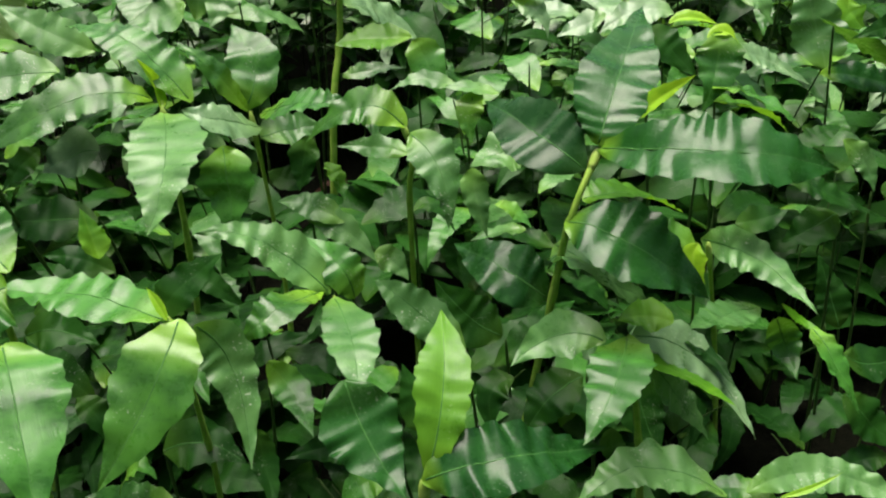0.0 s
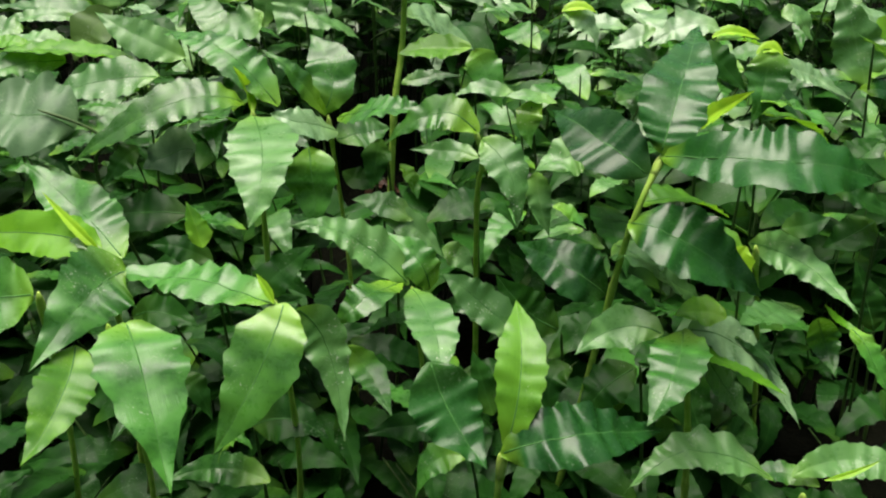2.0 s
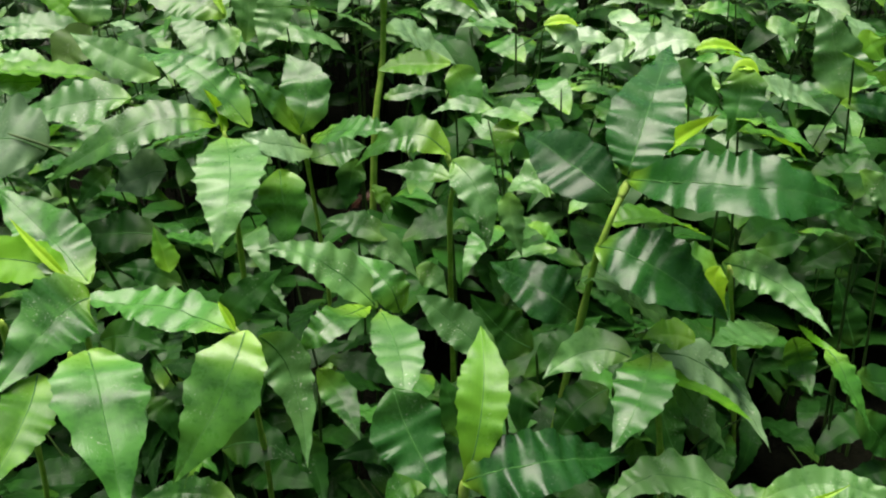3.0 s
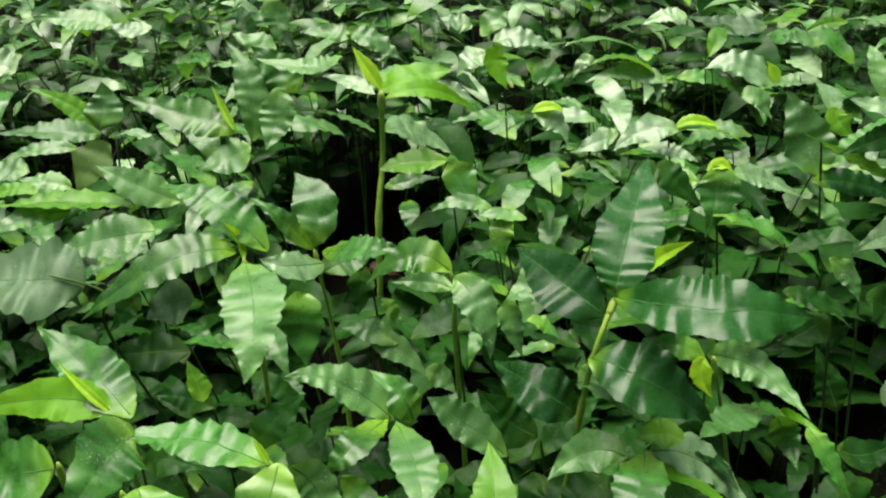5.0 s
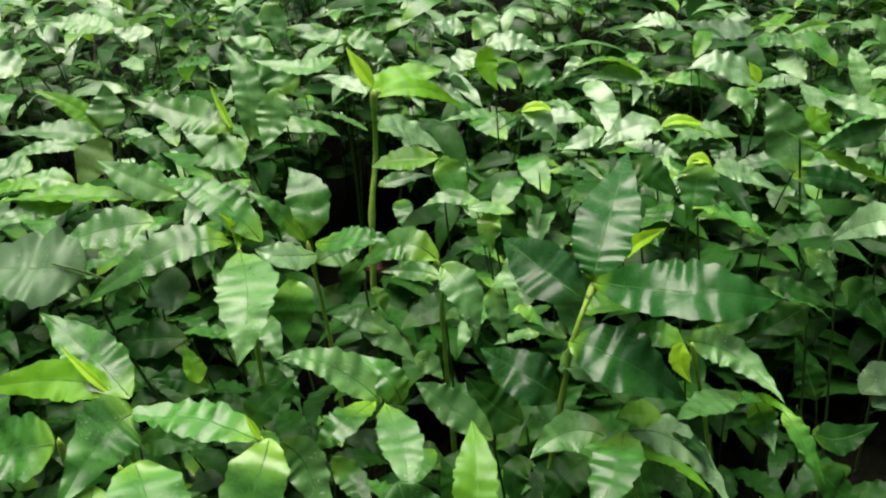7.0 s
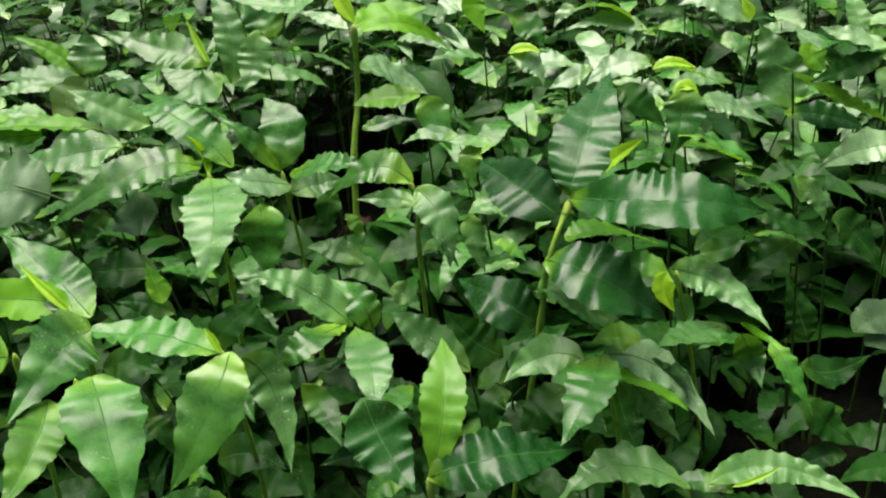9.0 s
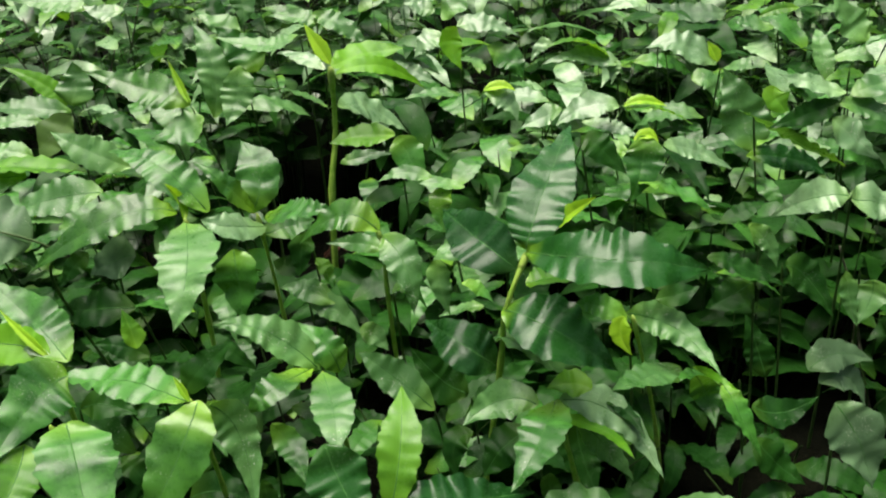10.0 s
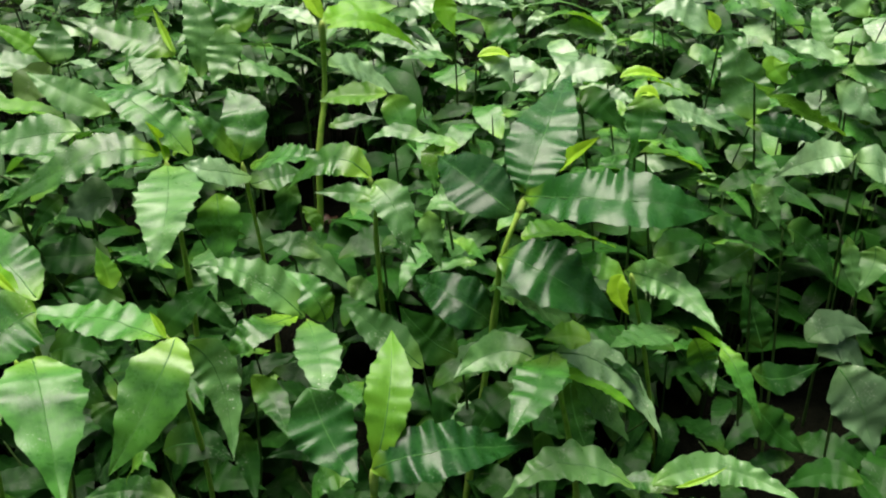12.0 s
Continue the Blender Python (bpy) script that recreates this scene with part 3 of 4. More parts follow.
leaf(p, (-181, 543, 262), (-189, 554, 274), (-198, 565, 290), 6, 22, "shoot")
p = plant((-162, 651, 219), (-147, 598, 0), brown=True)
leaf(p, (-197, 645, 205), (-198, 674, 245), (-222, 707, 278), 32, -14, "pale")
leaf(p, (-171, 665, 247), (-173, 647, 224), (-181, 624, 205), 32, 12, "pale")
leaf(p, (-159, 680, 235), (-174, 691, 254), (-199, 702, 273), 38, 34, "mature")
p = plant((-355, 697, 198), (-380, 710, 0), brown=True)
leaf(p, (-355, 698, 200), (-351, 710, 218), (-353, 722, 238), 37, -14, "pale")
leaf(p, (-361, 699, 199), (-383, 710, 219), (-425, 719, 235), 20, 34, "lime")
leaf(p, (-350, 685, 199), (-389, 670, 211), (-439, 662, 213), 29, 24, "pale")
leaf(p, (-333, 603, 223), (-361, 594, 229), (-396, 588, 221), 16, 24, "pale")
p = plant((-229, 456, 242), (-271, 488, 0), brown=True)
leaf(p, (-234, 458, 246), (-279, 460, 251), (-334, 456, 249), 30, -8, "young")
leaf(p, (-202, 460, 248), (-232, 466, 259), (-259, 473, 272), 25, 38, "pale")
leaf(p, (-201, 409, 256), (-236, 406, 253), (-275, 398, 241), 28, 30, "pale")
leaf(p, (-345, 540, 235), (-368, 540, 236), (-403, 539, 236), 25, 24, "pale")
leaf(p, (-318, 496, 239), (-340, 497, 242), (-369, 490, 233), 13, 24, "lime")
leaf(p, (-303, 516, 233), (-324, 518, 237), (-344, 519, 239), 20, 24, "pale")
leaf(p, (-276, 455, 246), (-303, 453, 245), (-330, 436, 238), 24, 26, "pale")
p = plant((-255, 370, 252), (-224, 372, 234), (-234, 379, 191), (-189, 400, 0), brown=True)
leaf(p, (-238, 372, 240), (-269, 371, 249), (-319, 367, 249), 54, 30, "grey", wave=0.03)
p = plant((-286, 573, 245), (-311, 519, 0), brown=True)
leaf(p, (-291, 571, 242), (-307, 561, 227), (-317, 549, 209), 39, 24, "olive")
p = plant((294, 428, 228), (310, 423, 0), brown=True)
leaf(p, (292, 426, 227), (269, 425, 228), (237, 415, 219), 25, 38, "sheened")
leaf(p, (294, 429, 225), (314, 431, 219), (332, 430, 214), 28, -30, "sheened")
leaf(p, (301, 493, 254), (314, 486, 242), (333, 478, 228), 27, -30, "sheened")
p = plant((307, 416, 174), (344, 432, 0), brown=True)
leaf(p, (298, 416, 174), (299, 407, 159), (304, 395, 141), 14, -4, "pale")
leaf(p, (316, 413, 168), (314, 406, 157), (304, 396, 142), 22, -8, "pale")
p = plant((266, 326, 136), (274, 314, 0), brown=True)
leaf(p, (264, 326, 136), (279, 312, 114), (286, 297, 90), 36, -32, "grey")
p = plant((218, 365, 122), (237, 361, 0), brown=True)
leaf(p, (220, 342, 119), (241, 344, 111), (267, 351, 118), 23, -28, "dark")
leaf(p, (220, 329, 103), (234, 321, 89), (253, 313, 76), 23, -36, "dark")
leaf(p, (271, 277, 89), (249, 283, 90), (223, 274, 87), 19, 24, "dark")
leaf(p, (247, 312, 70), (229, 311, 69), (206, 301, 65), 15, 24, "dark")
p = plant((330, 547, 271), (363, 561, 0), brown=True)
leaf(p, (327, 537, 255), (302, 540, 261), (276, 544, 269), 21, 24, "sheened")
leaf(p, (322, 533, 249), (297, 528, 242), (266, 521, 234), 19, 40, "dark")
leaf(p, (392, 657, 252), (377, 667, 270), (363, 679, 289), 35, 24, "pale")
p = plant((-156, 318, 192), (-175, 330, 0), brown=True)
leaf(p, (-156, 318, 192), (-173, 321, 198), (-191, 322, 199), 15, 36, "dark")
leaf(p, (-155, 305, 209), (-159, 311, 217), (-164, 318, 228), 14, -20, "young")
p = plant((-187, 382, 181), (-178, 398, 0), brown=True)
leaf(p, (-189, 382, 181), (-218, 382, 181), (-245, 381, 180), 29, 30, "dark")
leaf(p, (-176, 377, 226), (-191, 375, 224), (-205, 370, 217), 30, 30, "grey")
leaf(p, (-216, 395, 218), (-226, 389, 210), (-237, 381, 198), 16, 30, "dark")
p = plant((-75, 432, 208), (-73, 421, 0), brown=True)
leaf(p, (-78, 432, 208), (-81, 423, 195), (-83, 414, 181), 18, 4, "dark")
leaf(p, (-103, 429, 186), (-89, 426, 182), (-76, 427, 183), 16, -30, "dark")
leaf(p, (-63, 388, 214), (-56, 383, 206), (-52, 377, 197), 14, 20, "mature")
p = plant((-74, 396, 174), (-88, 427, 0), brown=True)
leaf(p, (-56, 395, 172), (-76, 400, 180), (-94, 401, 182), 18, 30, "pale")
leaf(p, (-76, 396, 174), (-56, 393, 168), (-37, 382, 153), 18, -36, "pale")
leaf(p, (-38, 377, 163), (-28, 375, 159), (-19, 369, 150), 16, -34, "pale")
p = plant((-17, 410, 170), (-18, 410, 0), brown=True)
leaf(p, (-17, 401, 176), (-5, 403, 178), (7, 395, 166), 14, -12, "dark")
leaf(p, (31, 421, 168), (43, 419, 164), (53, 413, 156), 14, 0, "mature")
leaf(p, (46, 386, 173), (31, 385, 172), (15, 382, 168), 14, 0, "pale")
p = plant((36, 363, 113), (40, 343, 0), brown=True)
leaf(p, (34, 364, 114), (13, 371, 125), (-5, 382, 142), 31, 34, "dark")
leaf(p, (37, 317, 125), (25, 312, 118), (27, 300, 100), 19, 2, "dark")
p = plant((75, 320, 126), (87, 295, 0), brown=True)
leaf(p, (73, 320, 124), (55, 312, 114), (43, 302, 100), 27, 18, "dark")
leaf(p, (104, 331, 119), (108, 317, 98), (116, 298, 86), 26, -14, "dark")
leaf(p, (83, 285, 122), (83, 279, 113), (88, 273, 104), 14, 0, "dark")
p = plant((-194, 293, 174), (-217, 269, 0), brown=True)
leaf(p, (-193, 293, 174), (-177, 294, 176), (-159, 291, 170), 20, -32, "dark")
leaf(p, (-165, 270, 157), (-156, 265, 150), (-148, 257, 138), 14, 8, "dark")
p = plant((-132, 270, 123), (-139, 249, 0), brown=True)
leaf(p, (-133, 270, 122), (-113, 272, 125), (-93, 267, 117), 26, -26, "dark")
leaf(p, (-86, 269, 138), (-82, 259, 123), (-75, 240, 113), 14, 20, "dark")
leaf(p, (-119, 241, 113), (-144, 244, 119), (-169, 233, 120), 17, 26, "mature")
leaf(p, (-142, 239, 128), (-135, 246, 139), (-126, 243, 134), 14, 8, "mature")
p = plant((13, 515, 201), (26, 515, 0), brown=True)
leaf(p, (11, 515, 201), (-12, 519, 207), (-35, 515, 201), 15, 24, "pale")
leaf(p, (35, 479, 214), (16, 481, 217), (0, 481, 217), 14, 12, "pale")
p = plant((117, 469, 258), (155, 471, 0), brown=True)
leaf(p, (118, 469, 258), (132, 462, 249), (149, 453, 234), 23, -30, "dark")
leaf(p, (155, 456, 220), (187, 462, 211), (214, 463, 195), 30, 8, "young")
p = plant((155, 451, 226), (159, 442, 0), brown=True)
leaf(p, (155, 443, 232), (182, 441, 228), (206, 433, 213), 30, 8, "mature")
leaf(p, (226, 420, 211), (239, 414, 200), (245, 405, 185), 14, -36, "pale")
leaf(p, (203, 425, 182), (230, 421, 175), (259, 415, 162), 19, -14, "dark")
p = plant((239, 424, 160), (248, 392, 0), brown=True)
leaf(p, (238, 424, 160), (221, 418, 152), (204, 414, 146), 25, 28, "dark")
leaf(p, (158, 376, 183), (173, 378, 185), (187, 381, 189), 17, -34, "dark")
p = plant((261, 435, 169), (270, 396, 0), brown=True)
leaf(p, (256, 417, 179), (271, 413, 171), (288, 398, 146), 25, -30, "dark")
leaf(p, (286, 409, 90), (307, 416, 99), (335, 414, 93), 26, -32, "grey")
leaf(p, (294, 404, 81), (315, 407, 84), (328, 395, 64), 25, -30, "grey")
p = plant((145, 390, 156), (153, 362, 0), brown=True)
leaf(p, (142, 382, 162), (123, 387, 171), (104, 385, 170), 18, 40, "mature")
p = plant((329, 535, 251), (361, 539, 0), brown=True)
leaf(p, (331, 536, 253), (353, 541, 260), (377, 546, 265), 21, -24, "pale")
leaf(p, (320, 532, 248), (348, 530, 243), (374, 521, 227), 22, -24, "pale")
p = plant((5, 814, 246), (9, 804, 0), brown=True)
leaf(p, (5, 814, 246), (-11, 817, 251), (-29, 819, 255), 25, 24, "sheened")
leaf(p, (14, 789, 244), (29, 798, 258), (42, 803, 265), 30, -24, "pale")
p = plant((28, 838, 222), (31, 831, 0), brown=True)
leaf(p, (28, 838, 222), (60, 840, 223), (97, 832, 210), 30, -24, "sheened")
leaf(p, (127, 780, 219), (115, 778, 216), (105, 769, 203), 15, 38, "sheened")
p = plant((243, 876, 226), (264, 867, 0), brown=True)
leaf(p, (244, 878, 228), (220, 878, 229), (193, 872, 222), 24, 24, "sheened")
leaf(p, (332, 873, 215), (288, 873, 217), (244, 878, 228), 34, 24, "grey")
p = plant((-190, 775, 295), (-203, 746, 0), brown=True)
leaf(p, (-194, 775, 295), (-185, 764, 277), (-186, 752, 257), 29, 6, "pale")
leaf(p, (-180, 718, 260), (-200, 723, 269), (-221, 728, 277), 28, 24, "pale")
p = plant((-105, 637, 283), (-111, 656, 0), brown=True)
leaf(p, (-107, 640, 282), (-139, 638, 275), (-186, 650, 280), 25, 12, "pale")
p = plant((-124, 820, 245), (-127, 806, 0), brown=True)
leaf(p, (-127, 821, 247), (-97, 815, 235), (-70, 805, 218), 29, -24, "pale")
leaf(p, (-121, 816, 238), (-145, 820, 245), (-177, 819, 246), 25, 24, "pale")
p = plant((-315, 785, 268), (-347, 779, 0), brown=True)
leaf(p, (-316, 786, 269), (-338, 784, 267), (-359, 787, 274), 23, 24, "sheened")
leaf(p, (-355, 785, 270), (-390, 789, 278), (-435, 790, 282), 31, 24, "pale")
p = plant((-413, 687, 261), (-469, 702, 0), brown=True)
leaf(p, (-414, 687, 262), (-432, 692, 271), (-458, 695, 278), 34, 24, "sheened")


# ---- dead leaves and dry twigs caught in the bed ----
def dead_leaf(x, y, z, size, turn, tilt, label):
    """A dry, curled blade with its rim rolled up."""
    v, f, uv = blade_data((0, 0, 0), (0.002, size * 0.5, size * 0.16), (0.004, size * 0.9, -size * 0.05), size * 0.42, 0.0, rows=18, cols=4, wave=0.09, fold=0.5, seed=int(size * 9000 + turn))
    ob = new("dead_leaf", sheet_mesh("dead_leaf", v, f, uv, LITTER))
    ob.matrix_world = pose(x, y, z, tilt, 12, turn)
    return tagged(ob, label, "dead leaf", group="dead leaves in the bed")


def twig(x, y, z, length, turn, tilt):
    """A thin dry twig with two short side shoots."""
    root = new("twig")
    root.empty_display_size = 0.01
    root.matrix_world = pose(x, y, z, 0, tilt, turn)
    tagged(root, "thin dry grey-brown twig caught among the leaves", "twig", group="dry twigs in the bed")
    main = curve_points([(0, 0, 0), (length * 0.35, 0.004, 0.006), (length * 0.7, -0.003, 0.002), (length, 0.004, 0.008)], 14)
    for name, pts, r in (("stick", main, 0.0017), ("side_shoot", curve_points([main[5], main[5] + np.array((0.018, 0.012, 0.012)), main[5] + np.array((0.036, 0.016, 0.028))], 8), 0.0010), ("side_shoot", curve_points([main[9], main[9] + np.array((0.012, -0.012, 0.006)), main[9] + np.array((0.028, -0.026, 0.010))], 8), 0.0009)):
        v, f = tube_data(pts, [r * (1 - 0.55 * i / (len(pts) - 1)) * (1.2 if i % 4 == 2 else 1.0) for i in range(len(pts))], 6)
        me = bpy.data.meshes.new(name)
        me.from_pydata(v, [], f)
        for p in me.polygons:
            p.use_smooth = True
        me.materials.append(DRY)
        st = new(name, me)
        st.parent = root


dead_leaf(-0.223, 1.210, 0.0, 0.09, 30, 25, "curled reddish-brown dead leaf on the soil")
dead_leaf(-0.08, 0.72, 0.0, 0.06, 110, 6, "small brown dead leaf on the soil")
for tx, ty, tl, tt, ta in ((-0.47, 0.78, 0.26, 35, -58), (-0.43, 0.81, 0.27, 120, -62), (-0.50, 0.83, 0.29, 75, -55), (-0.39, 0.84, 0.26, 160, -60), (-0.46, 0.88, 0.28, 10, -64), (0.37, 0.43, 0.17, 100, -50)):
    twig(tx, ty, -0.015, tl, tt, ta)

# ---- lower and farther growth ----
rng = random.Random(11)
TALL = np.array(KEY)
LIB = {}
for tone in ("mature", "dark", "pale", "sheened", "young"):
    LIB[tone] = []
    for k in range(9):
        droop = rng.uniform(0.06, 0.30)
        rise = rng.uniform(0.06, 0.17)
        v2, f2, uv2 = blade_data((0, 0, 0), (0.08 * rng.uniform(-0.05, 0.05), 0.04, 0.08 * rise), (0.08 * rng.uniform(-0.08, 0.08), 0.0768, 0.08 * (rise - droop - 0.05)), 0.08 * rng.uniform(0.27, 0.36), 0.0, rows=26, cols=4, wave=0.036, ragged=0.05, seed=500 + k * 7 + len(LIB) * 100)
        LIB[tone].append(sheet_mesh("leaf", v2, f2, uv2, LEAF[tone]))
STALKS = []
for k in range(8):
    STALKS.append(stem_mesh([(rng.uniform(-0.02, 0.02), rng.uniform(-0.02, 0.02), 0.2), (rng.uniform(-0.01, 0.01), rng.uniform(-0.01, 0.01), 0.1), (0, 0, -0.02)], thick=0.0007, mat=STEM_LOW if k < 5 else STEM_DIM))


# open dark spots in the bed, as (x, y, half width, half depth)
GAPS = [(-0.44, 0.80, 0.09, 0.06), (-0.115, 0.63, 0.05, 0.09), (0.03, 0.40, 0.03, 0.05), (-0.02, 0.29, 0.02, 0.03), (-0.12, 0.74, 0.05, 0.09), (0.06, 0.445, 0.025, 0.03), (0.18, 0.355, 0.028, 0.04), (-0.12, 0.295, 0.03, 0.02), (0.235, 0.32, 0.03, 0.03)]


def in_gap(x, y):
    return any(((x - a) / c) ** 2 + ((y - b) / d) ** 2 < 1 for a, b, c, d in GAPS)


def over_gap(q):
    """Whether a leaf at q, followed along the camera's downward view, covers an open spot."""
    return in_gap(q[0], q[1] + 1.3 * (q[2] - 0.1))


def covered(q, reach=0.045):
    """Whether a leaf at q would push into a taller leaf or cross the camera's view of it."""
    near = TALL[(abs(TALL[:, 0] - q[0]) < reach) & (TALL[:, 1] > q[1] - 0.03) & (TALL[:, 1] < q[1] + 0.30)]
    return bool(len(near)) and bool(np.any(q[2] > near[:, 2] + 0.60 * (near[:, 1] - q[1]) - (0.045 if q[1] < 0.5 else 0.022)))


def low_plant(x, y, height, tones, leaves, size):
    """A smaller plant with leaves set in turn up its stalk."""
    spots = []
    a = rng.uniform(0, 6.28)
    for i in range(leaves):
        h = height * (1 - 0.62 * i / max(leaves - 1, 1)) + rng.uniform(-0.006, 0.006)
        a += 2.4 + rng.uniform(-0.5, 0.5)
        s = size * rng.uniform(0.75, 1.12)
        pitch = rng.uniform(-0.35, 0.25) if i else rng.uniform(0.1, 0.7)
        roll = rng.uniform(-0.4, 0.4)
        turn = Euler((pitch, roll, a)).to_matrix()
        d = turn @ Vector((0, 1, 0))
        mid = np.array((x, y, h)) + np.array(d) * s * 0.5
        end = np.array((x, y, h)) + np.array(d) * s * 0.95
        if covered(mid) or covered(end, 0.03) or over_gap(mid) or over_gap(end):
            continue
        spots.append((h, s, turn, "young" if i == 0 and rng.random() < 0.14 else rng.choice(tones)))
    return spots


def stand(x, y, height, spots, kind="ground_plant", label="low leafy ground plant with pointed green leaves", group="ground cover plants"):
    root = new(kind)
    root.location = (x, y, -0.01)
    root.empty_display_size = 0.01
    tagged(root, label, "plant", group=group)
    st = new("stem", rng.choice(STALKS))
    st.parent = root
    st.scale = (1, 1, (height + 0.015) / 0.2)
    for h, s, turn, tone in spots:
        ob = new("leaf", rng.choice(LIB[tone]))
        ob.parent = root
        ob.matrix_local = Matrix.LocRotScale((0, 0, h + 0.01), turn.to_quaternion(), Vector((s / 0.08,) * 3))


for j in range(22):
    for i in range(44):
        y = 0.16 + 0.032 * j + rng.uniform(-0.016, 0.016)
        x = -0.86 + 0.04 * i + rng.uniform(-0.018, 0.018)
        if abs(x) > 0.24 + 0.58 * y or y > 0.82:
            continue
        if rng.random() < (0.66 if y < 0.42 else 0.45 if y < 0.62 else 0.42):
            continue
        if in_gap(x, y) or over_gap((x, y, 0.1 + 0.1 * y)) or (0.1 < x < 0.38 and 0.2 < y < 0.6 and rng.random() < 0.72):
            continue
        if min(math.hypot(x - f[0], y - f[1]) for f in FEET) < 0.012:
            continue
        top = 0.12 + 0.13 * min(1, max(0, (y - 0.25) / 0.38)) + rng.uniform(-0.05, 0.02)
        # near and right-hand plants mostly take the green with shade in it
        spots = low_plant(x, y, top, ["dark", "dark", "dark", "dark", "mature"] if y < 0.45 or (x > 0.12 and y < 0.6) else ["mature", "dark", "dark", "pale"] if y < 0.58 else ["mature", "mature", "dark", "dark", "pale", "sheened"], rng.choice((5, 6, 7)), rng.uniform(0.05, 0.076) if y < 0.5 else rng.uniform(0.06, 0.088))
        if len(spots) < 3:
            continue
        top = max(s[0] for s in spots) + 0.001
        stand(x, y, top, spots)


def growth(name, label, places, leaves, step, rows, cols, tones, free=False):
    """Many small plants as one mesh, of leaves in two dozen shapes."""
    shapes = []
    for k in range(24):
        rise, fall = rng.uniform(0.05, 0.16), rng.uniform(0.02, 0.24)
        shapes.append(blade_data((0, 0, 0), (rng.uniform(-0.05, 0.05), 0.5, rise), (0, 0.95, rise - 0.06 - fall), rng.uniform(0.26, 0.36), 0.0, rows=rows, cols=cols, wave=0.036, ragged=0.05, seed=900 + k))
    verts, faces, uvs, mats, base = [], [], [], [], 0
    for x, y, top in places:
        tiny = top < 0.09 and y < 0.5
        near = not free and y < 1.25
        if near and not tiny and (in_gap(x, y) or over_gap((x, y, 0.5 * top)) or over_gap((x, y, 0.8 * top))):
            continue
        kept = []
        a = rng.uniform(0, 6.28)
        for i in range(leaves):
            h = top - step * i + rng.uniform(-0.006, 0.006)
            a += 2.4 + rng.uniform(-0.5, 0.5)
            s = rng.uniform(0.05, 0.09)
            turn = Euler((rng.uniform(-0.4, 0.3) + (0.2 if i == 0 else 0), rng.uniform(-0.4, 0.4), a)).to_matrix()
            d = np.array(turn @ Vector((0, 1, 0)))
            mid, end = np.array((x, y, h)) + d * s * 0.5, np.array((x, y, h)) + d * s * 0.95
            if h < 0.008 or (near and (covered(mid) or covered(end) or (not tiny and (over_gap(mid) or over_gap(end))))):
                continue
            tone = tones[-1] if i == 0 and rng.random() < 0.14 else rng.choice(tones[:-1])
            kept.append(h)
            v, f, uv = rng.choice(shapes)
            verts.append(v * s @ np.array(turn).T + np.array((x, y, h)))
            uvs.append(uv * s)
            faces += [tuple(q) for q in (f + base).tolist()]
            mats += [tones.index(tone)] * len(f)
            base += len(v)
        if len(kept) < 2:
            continue
        pv, pf = tube_data([(x, y, max(kept)), (x + 0.004, y, max(kept) / 2), (x, y, -0.02)], [0.0004, 0.0007, 0.0010], 4)
        verts.append(np.array(pv))
        uvs.append(np.full((len(pv), 2), (0.05, 0.01)))
        faces += [tuple(q + base for q in p) for p in pf]
        mats += [len(tones)] * len(pf)
        base += len(pv)
    me = sheet_mesh(name, np.concatenate(verts).tolist(), faces, np.concatenate(uvs), LEAF[tones[0]])
    for tone in tones[1:]:
        me.materials.append(LEAF[tone])
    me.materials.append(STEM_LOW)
    me.polygons.foreach_set("material_index", np.array(mats, dtype=np.int32))
    tagged(new(name, me), label, "undergrowth", kind="stuff")


TONES = ["mature", "dark", "pale", "sheened", "dark", "young"]
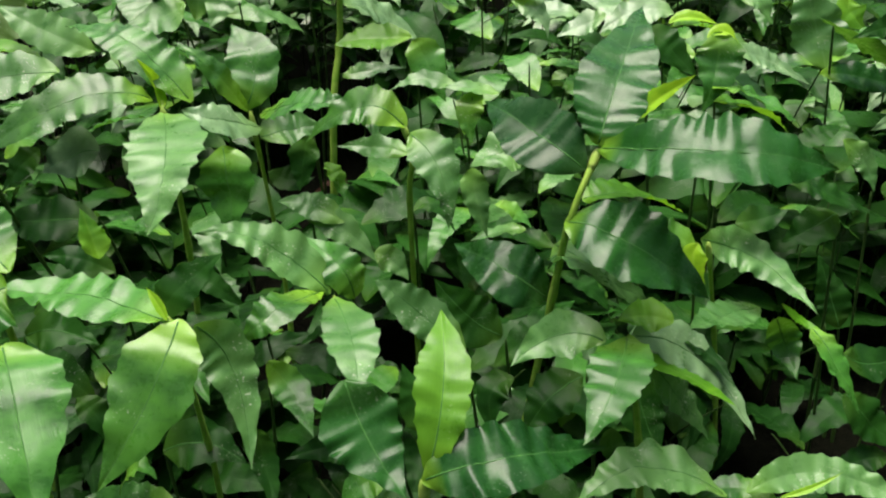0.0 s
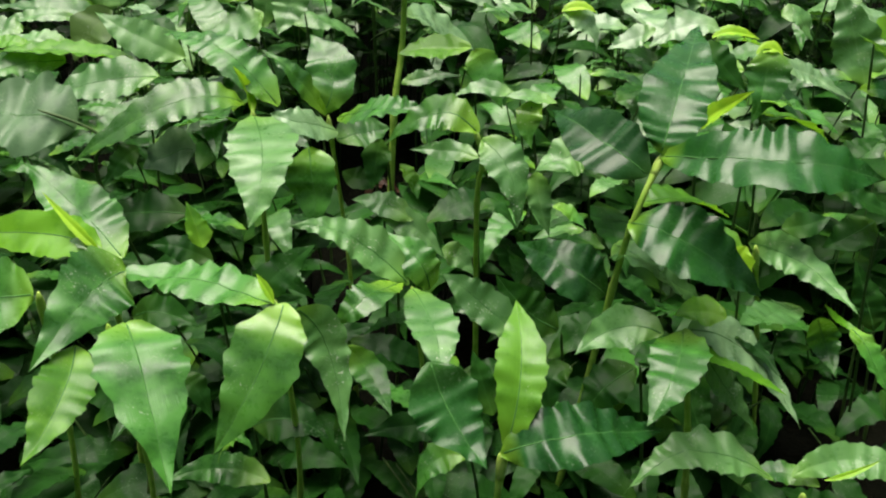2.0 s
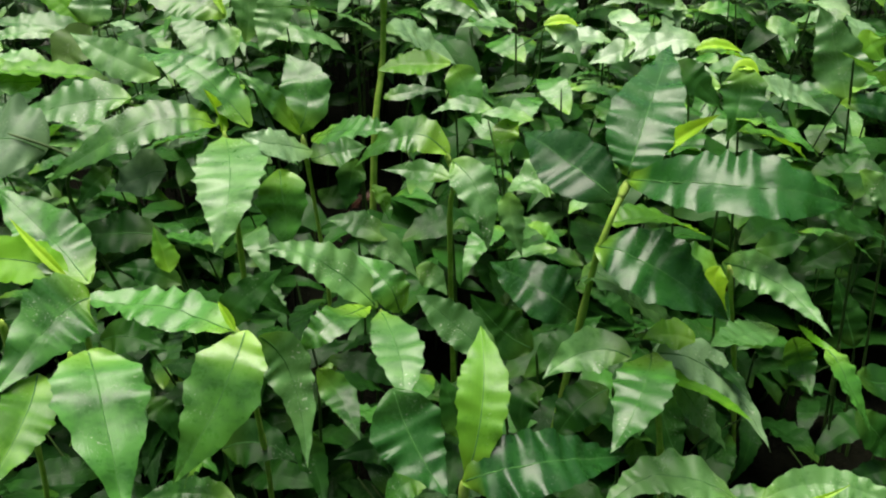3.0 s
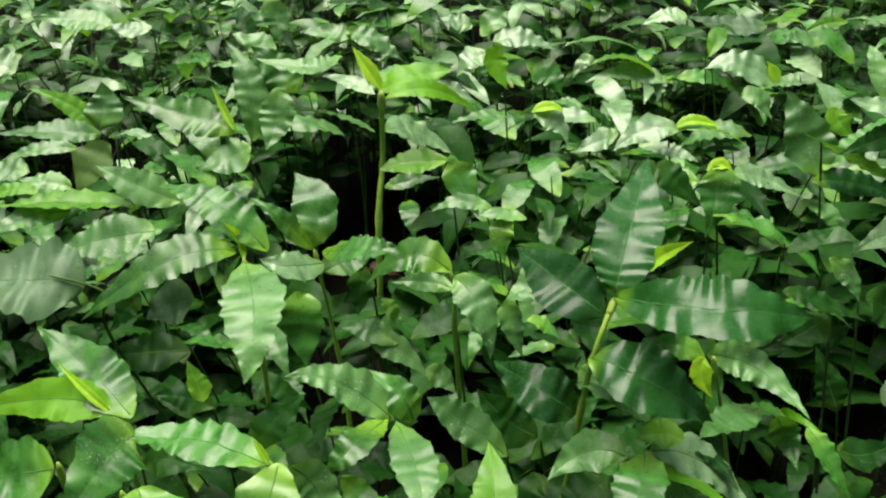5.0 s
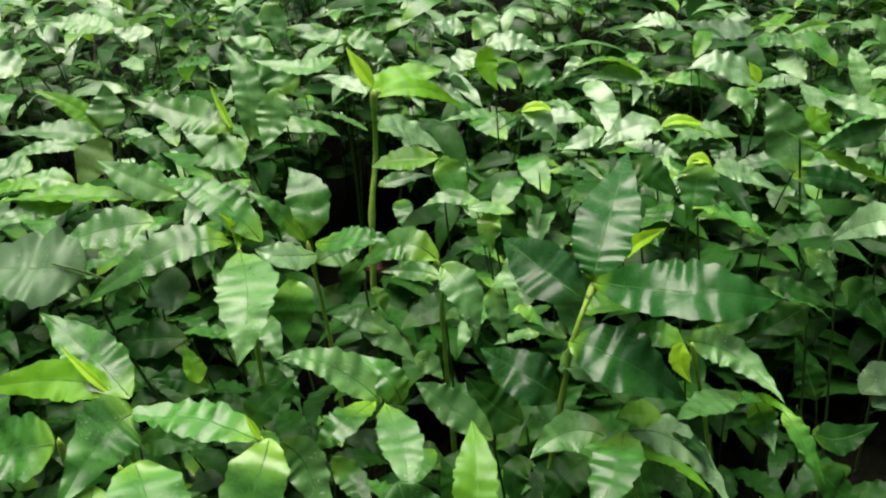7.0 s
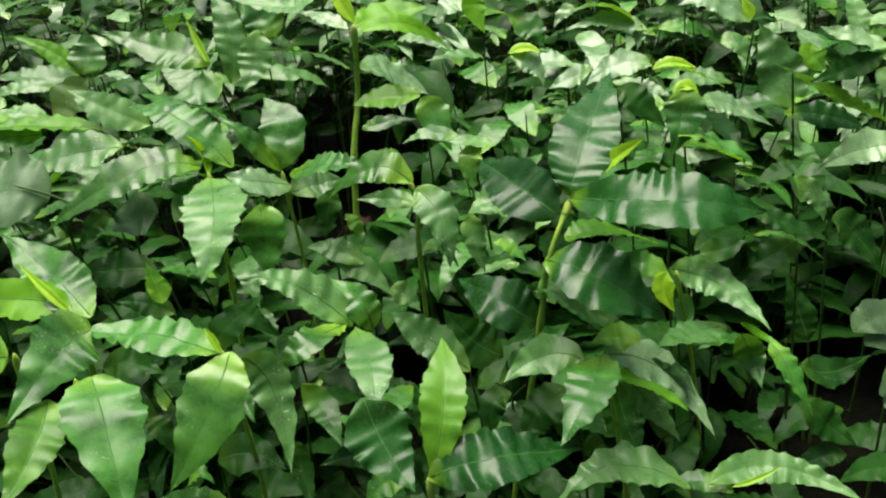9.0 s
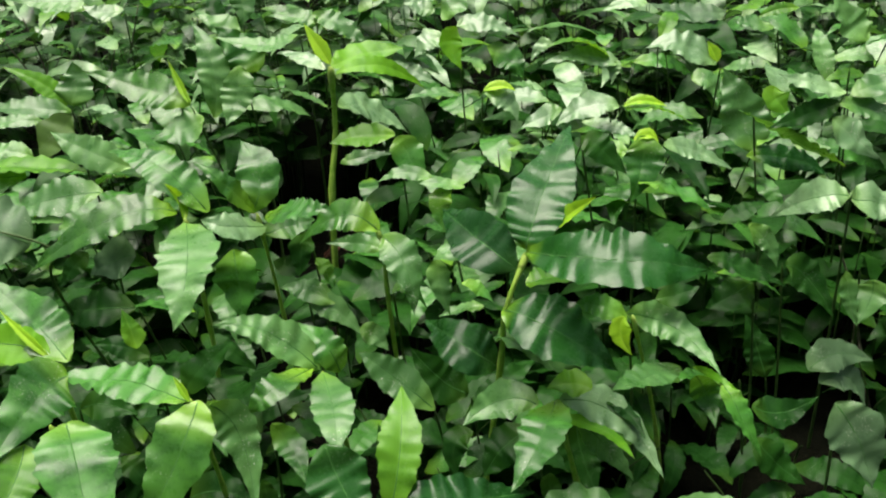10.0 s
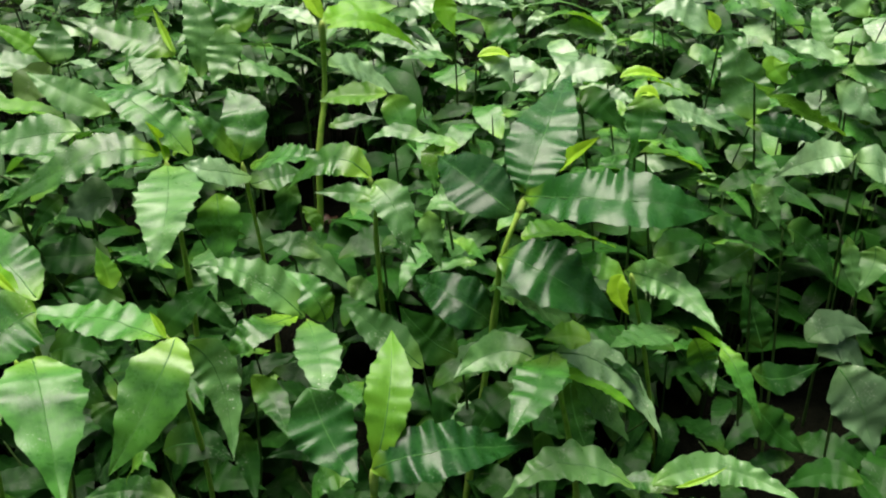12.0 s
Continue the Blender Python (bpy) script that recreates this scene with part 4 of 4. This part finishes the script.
# seedlings close to the soil
low = []
for k in range(520):
    near = k < 150
    y = rng.uniform(0.12, 0.42) if near else rng.uniform(0.42, 1.0)
    low.append((rng.uniform(-1, 1) * (0.25 + 0.6 * y), y, rng.uniform(0.04, 0.09) if near else rng.uniform(0.08, 0.17)))
for k in range(60):
    low.append((rng.uniform(0.15, 0.42), rng.uniform(0.2, 0.40), rng.uniform(0.04, 0.09)))
for k in range(170):
    low.append((rng.uniform(0.02, 0.40), rng.uniform(0.2, 0.48), rng.uniform(0.03, 0.085)))
small = 0
for x, y, top in sorted(low, key=lambda q: q[1]):
    if small >= 290:
        break
    spots = []
    a = rng.uniform(0, 6.28)
    for i in range(5):
        h = top - 0.02 * i + rng.uniform(-0.006, 0.006)
        a += 2.4 + rng.uniform(-0.5, 0.5)
        size = rng.uniform(0.05, 0.085)
        turn = Euler((rng.uniform(-0.35, 0.3) + (0.2 if i == 0 else 0), rng.uniform(-0.4, 0.4), a)).to_matrix()
        d = np.array(turn @ Vector((0, 1, 0)))
        mid, end = np.array((x, y, h)) + d * size * 0.5, np.array((x, y, h)) + d * size * 0.95
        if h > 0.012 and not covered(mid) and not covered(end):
            # shade near the soil is put in through the dark leaf tone
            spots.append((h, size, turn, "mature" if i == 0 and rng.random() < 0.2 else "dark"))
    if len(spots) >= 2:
        stand(x, y, max(q[0] for q in spots) + 0.001, spots, "seedling", "small green seedling close to the soil, shade in its leaf colour", "seedlings in the bed")
        small += 1
    low.remove((x, y, top))
growth("seedlings", "small green seedlings close to the soil, shade in their leaf colour", low, 5, 0.02, 12, 2, ["dark", "dark", "dark", "mature"])
# the bed goes on behind, and to the sides
far = []
for k in range(1150):
    y = 0.8 + 1.7 * rng.random() ** 1.5
    x = rng.uniform(-1, 1) * (0.3 + 0.66 * y)
    far.append((x, y, 0.235 + rng.uniform(-0.06, 0.035)))
growth("undergrowth", "dense green leafy undergrowth farther off", far, 6, 0.024, 14, 2, TONES)
sides = []
while len(sides) < 8200:
    r, a = 4.9 * math.sqrt(rng.random()), rng.uniform(0, 6.2832)
    x, y = r * math.cos(a), r * math.sin(a)
    if r < 0.24 or (y > 0 and abs(x) < 0.36 + 0.62 * y and y < 2.45) or (y <= 0 and abs(x) < 0.36 and y > -0.1):
        continue
    sides.append((x, y, (0.2 if r > 0.5 else 0.13) + rng.uniform(-0.06, 0.03)))
growth("undergrowth", "green leafy undergrowth around the clearing", sides, 5, 0.03, 5, 1, TONES, free=True)
